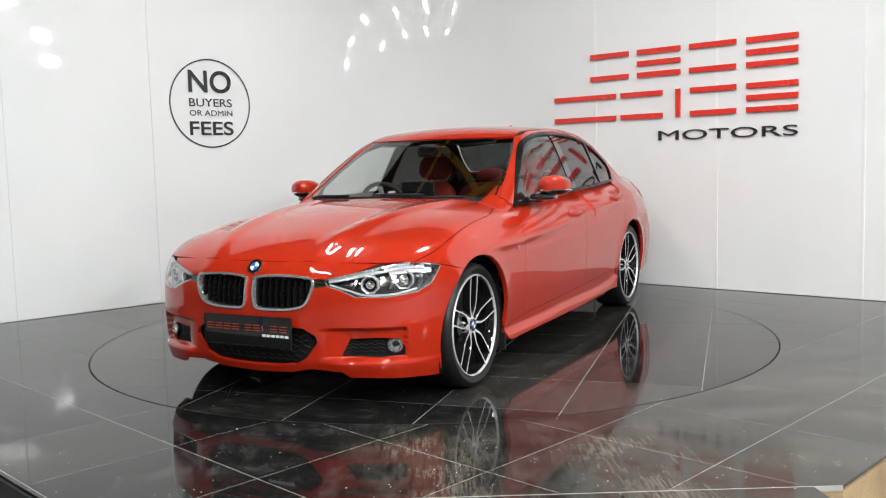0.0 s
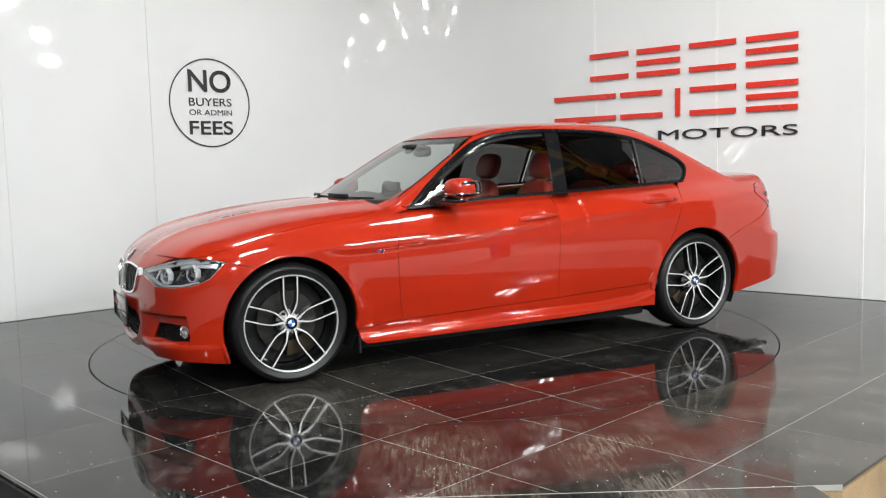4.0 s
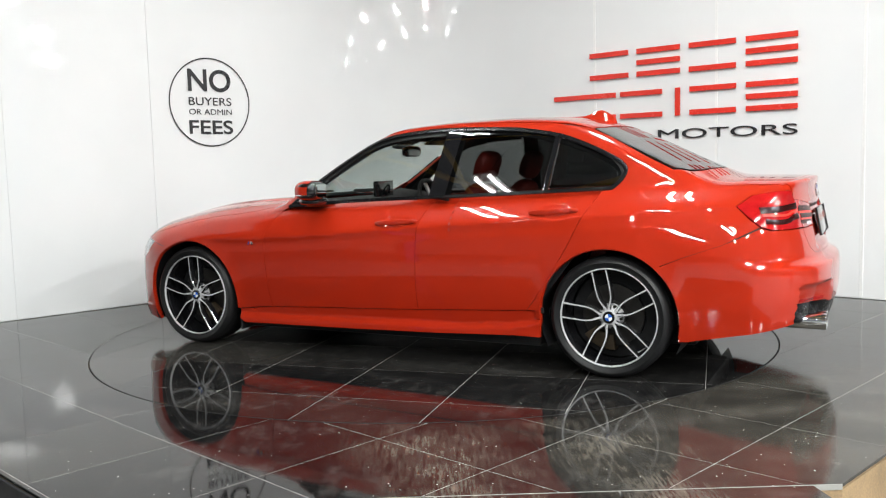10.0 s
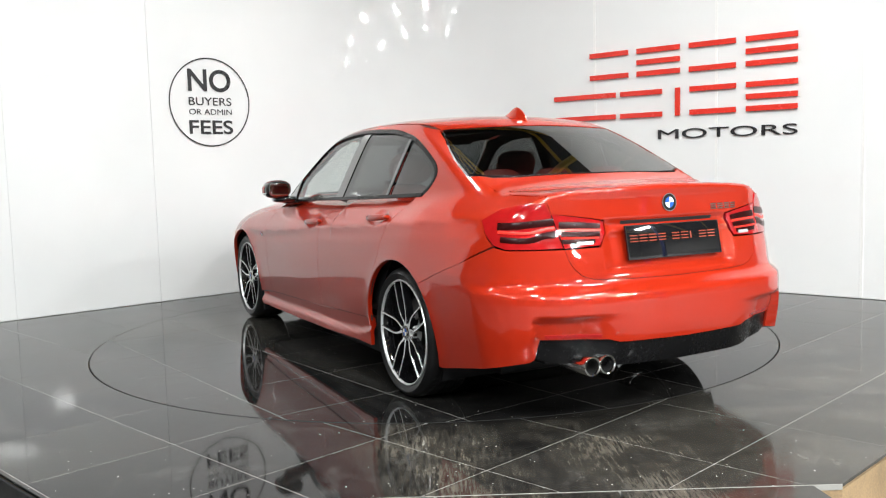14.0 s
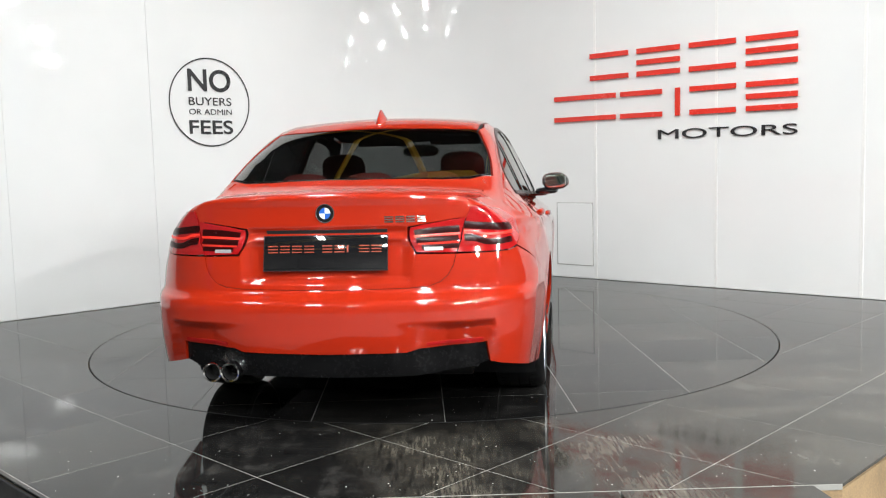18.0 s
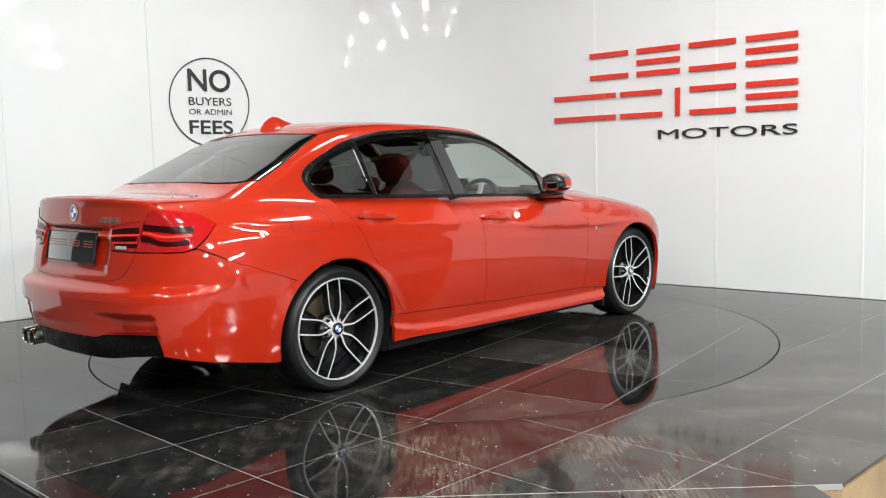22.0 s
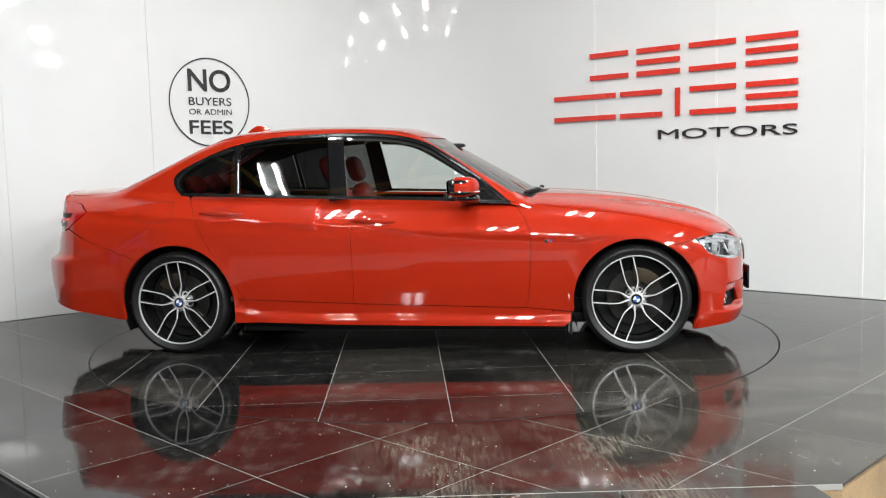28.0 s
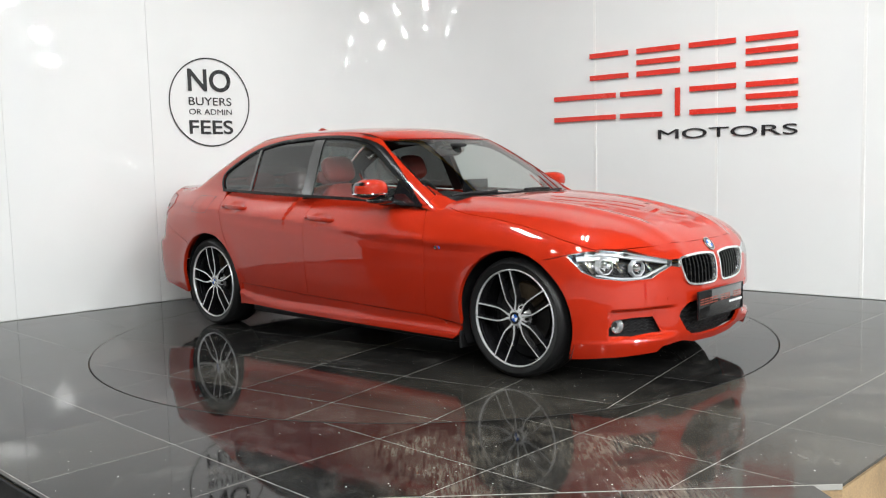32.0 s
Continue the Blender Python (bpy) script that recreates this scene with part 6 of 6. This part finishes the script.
        ribbon("window_frame", smooth_line([(-0.49, 1.335), (-0.74, 1.318), (-0.95, 1.292), (-1.20, 1.222), (-1.36, 1.145), (-1.43, 1.08), (-1.40, 1.0)], 4), side, 0.03, TRIM_IN, car, lift=-0.012, depth=0.006, f=upper, flip=s)
    back = new("cabin_mirror")
    back.parent = car
    part("mirror_body", blob((0.035, 0.25, 0.075), (0.20, 0.0, 1.235), 3.2), GLOSS_BLACK, back)
    part("mirror_stem", tube([(0.215, 0, 1.24), (0.30, 0, 1.27)], 0.012, 8), TRIM_IN, back)
    part("sensor_block", blob((0.13, 0.12, 0.03), (0.27, 0, 1.268), 3, m=None), TRIM_IN, back)
    part("sun_visor_band", join(*[put(box((0.13, 0.34, 0.015), (0, 0, 0), 0.005), Matrix.Translation((0.085, y, 1.305)) @ Matrix.Rotation(radians(22), 4, "Y")) for y in (0.25, -0.25)]), LINER, car)


KID, LOW_IN, FOG = LOOPS
shut_lines(CAR)
front_face(CAR, KID, LOW_IN, FOG)
tail_face(CAR)
flank_fittings(CAR)
roof_fittings(CAR)
cabin(CAR)


# ---- signs on the stage walls ----
def fitted_text(text, w, h, mat, m, name, parent, depth=0.002, bold=0.0):
    """Lettering stretched to a given width and cap height, centred."""
    data = bpy.data.curves.new(name, "FONT")
    data.body, data.size, data.align_x, data.offset = text, 1.0, "CENTER", bold
    data.extrude = 0.5
    ob = bpy.data.objects.new(name, data)
    me = bpy.data.meshes.new_from_object(ob)
    bpy.data.objects.remove(ob)
    co = np.array([tuple(v.co) for v in me.vertices])
    lo, hi = co.min(0), co.max(0)
    me.transform(m @ Matrix.Diagonal((w / (hi[0] - lo[0]), h / (hi[1] - lo[1]), depth, 1)) @ Matrix.Translation((-(lo[0] + hi[0]) / 2, -(lo[1] + hi[1]) / 2, 0.5)))
    me.materials.clear()
    me.materials.append(mat)
    ob = new(name, me)
    ob.parent = parent
    return ob


def fee_sign():
    sign = new("round_wall_sign")
    tagged(sign, "round black-lettered fee notice on the white wall", "sign")
    m = wall_pose("l", 2.622, 1.752, 0.0045)
    ring = lathe([(0.385, 0.0), (0.397, 0.0), (0.397, 0.001), (0.385, 0.001)], 96, m, True)
    part("sign_ring", ring, SIGN_BLACK, sign)
    for text, y, w, h, b in (("NO", 0.195, 0.42, 0.20, 0.018), ("BUYERS", 0.008, 0.42, 0.072, 0.004), ("OR ADMIN", -0.085, 0.42, 0.05, 0.0), ("FEES", -0.222, 0.43, 0.125, 0.016)):
        fitted_text(text, w, h, SIGN_BLACK, m @ Matrix.Translation((0, y, 0.0005)), "lettering", sign, depth=0.001, bold=b)


def name_sign():
    sign = new("wall_sign")
    tagged(sign, "raised red bars over black lettering on the white wall", "sign")
    m = wall_pose("r", 0, 0, 0.0045)
    cells = SIGN_CELLS
    letter_bars(cells, SIGN_RED, m, 0.018, 0.045, sign, bars=lambda x: 3 if x > 2.5 and not 2.9 < x < 3.5 else 2)
    fitted_text("MOTORS", 1.238, 0.086, SIGN_BLACK, m @ Matrix.Translation((3.373, 1.357, 0)), "lettering", sign, depth=0.008, bold=0.0)


ROW_1 = [(2.057, 2.459), (2.548, 2.968), (3.054, 3.474), (3.562, 3.988)]
ROW_2 = [(1.653, 2.325), (2.377, 2.796), (2.924, 2.968), (3.061, 3.476), (3.565, 3.992)]
SIGN_CELLS = [(a, b, 1.889, 2.138) for a, b in ROW_1] + [(a, b, 1.517, 1.762) for a, b in ROW_2]
fee_sign()
name_sign()


# ---- overhead ----
def overhead():
    for x, y, z, turn, length, watts in LAMPS:
        lamp = new("batten_lamp")
        tagged(lamp, "white ceiling batten lamp", "lamp", "ceiling lamps")
        lamp.matrix_basis = pose(x, y, z, 0, 0, turn)
        part("lamp_body", box((length + 0.06, 0.34, 0.05), (0, 0, 0), 0.012), WHITE_P, lamp)
        for v in (-TUBE_GAP / 2, TUBE_GAP / 2):
            part("lamp_tube", tube([(-length / 2, v, -0.040), (length / 2, v, -0.040)], 0.013, 10), TUBE_GLOW, lamp, "glowing fluorescent tube")
        for u in (-length / 2 + 0.1, length / 2 - 0.1):
            part("hanger", tube([(u, 0, 0.03), (u, 0, 6.2 - z)], 0.006, 6), DISC, lamp)
    rise = lambda x: 4.75 + 1.0 * (1 - ((x - 5) / 17.8) ** 2)
    for y in (-13.5, -9.0, -5.2, -2.0, 1.6, 4.6, 7.6):
        beam = new("roof_beam")
        tagged(beam, "arched yellow painted steel roof truss", "beam", "roof beams", "structure")
        xs = [-12.8 + 35.6 * i / 24 for i in range(25)]
        for dz in (0.0, 0.42):
            part("chord", tube([(x, y, rise(x) + dz) for x in xs], 0.075, 6), STEEL_Y, beam)
        for a, b in zip(xs, xs[1:]):
            part("brace", tube([(a, y, rise(a) + 0.04), ((a + b) / 2, y, rise((a + b) / 2) + 0.40), (b, y, rise(b) + 0.04)], 0.03, 6), STEEL_Y, beam)
    ties = new("roof_ties")
    tagged(ties, "yellow painted steel ties between the roof trusses", "beam", "roof beams", "structure")
    for ya, yb in ((-5.2, -2.0), (-2.0, 1.6), (1.6, 4.6)):
        for i in range(-3, 4):
            x = 1.7 * i
            part("tie", tube([(x, ya, rise(x)), (x + 1.7 * (1 if i % 2 else -1), yb, rise(x))], 0.05, 6), STEEL_Y, ties)
    for x in (-6.5, 6.8):
        tagged(mesh_object("hall_column", box((0.22, 0.22, 6.5), (x, -5.2, 2.93), 0.01), STEEL_B), "blue painted steel column on the hall floor", "column", kind="structure")


overhead()


def motions():
    """The turntable turns at an even pace and carries the car, which stands a little off its centre."""
    car_rows, table_rows = [], []
    for k in range(33):
        a = radians(241.85 - 8.914 * k)
        c, s = math.cos(a), math.sin(a)
        x, y = -0.0997, 0.0790
        deg = 241.85 - 8.914 * k
        car_rows.append((float(k), pose(c * x - s * y, s * x + c * y, 0, 0, 0, deg)))
        table_rows.append((float(k), pose(0, 0, 0, 0, 0, deg)))
    walk(CAR, car_rows)
    walk(TABLE, table_rows)


motions()
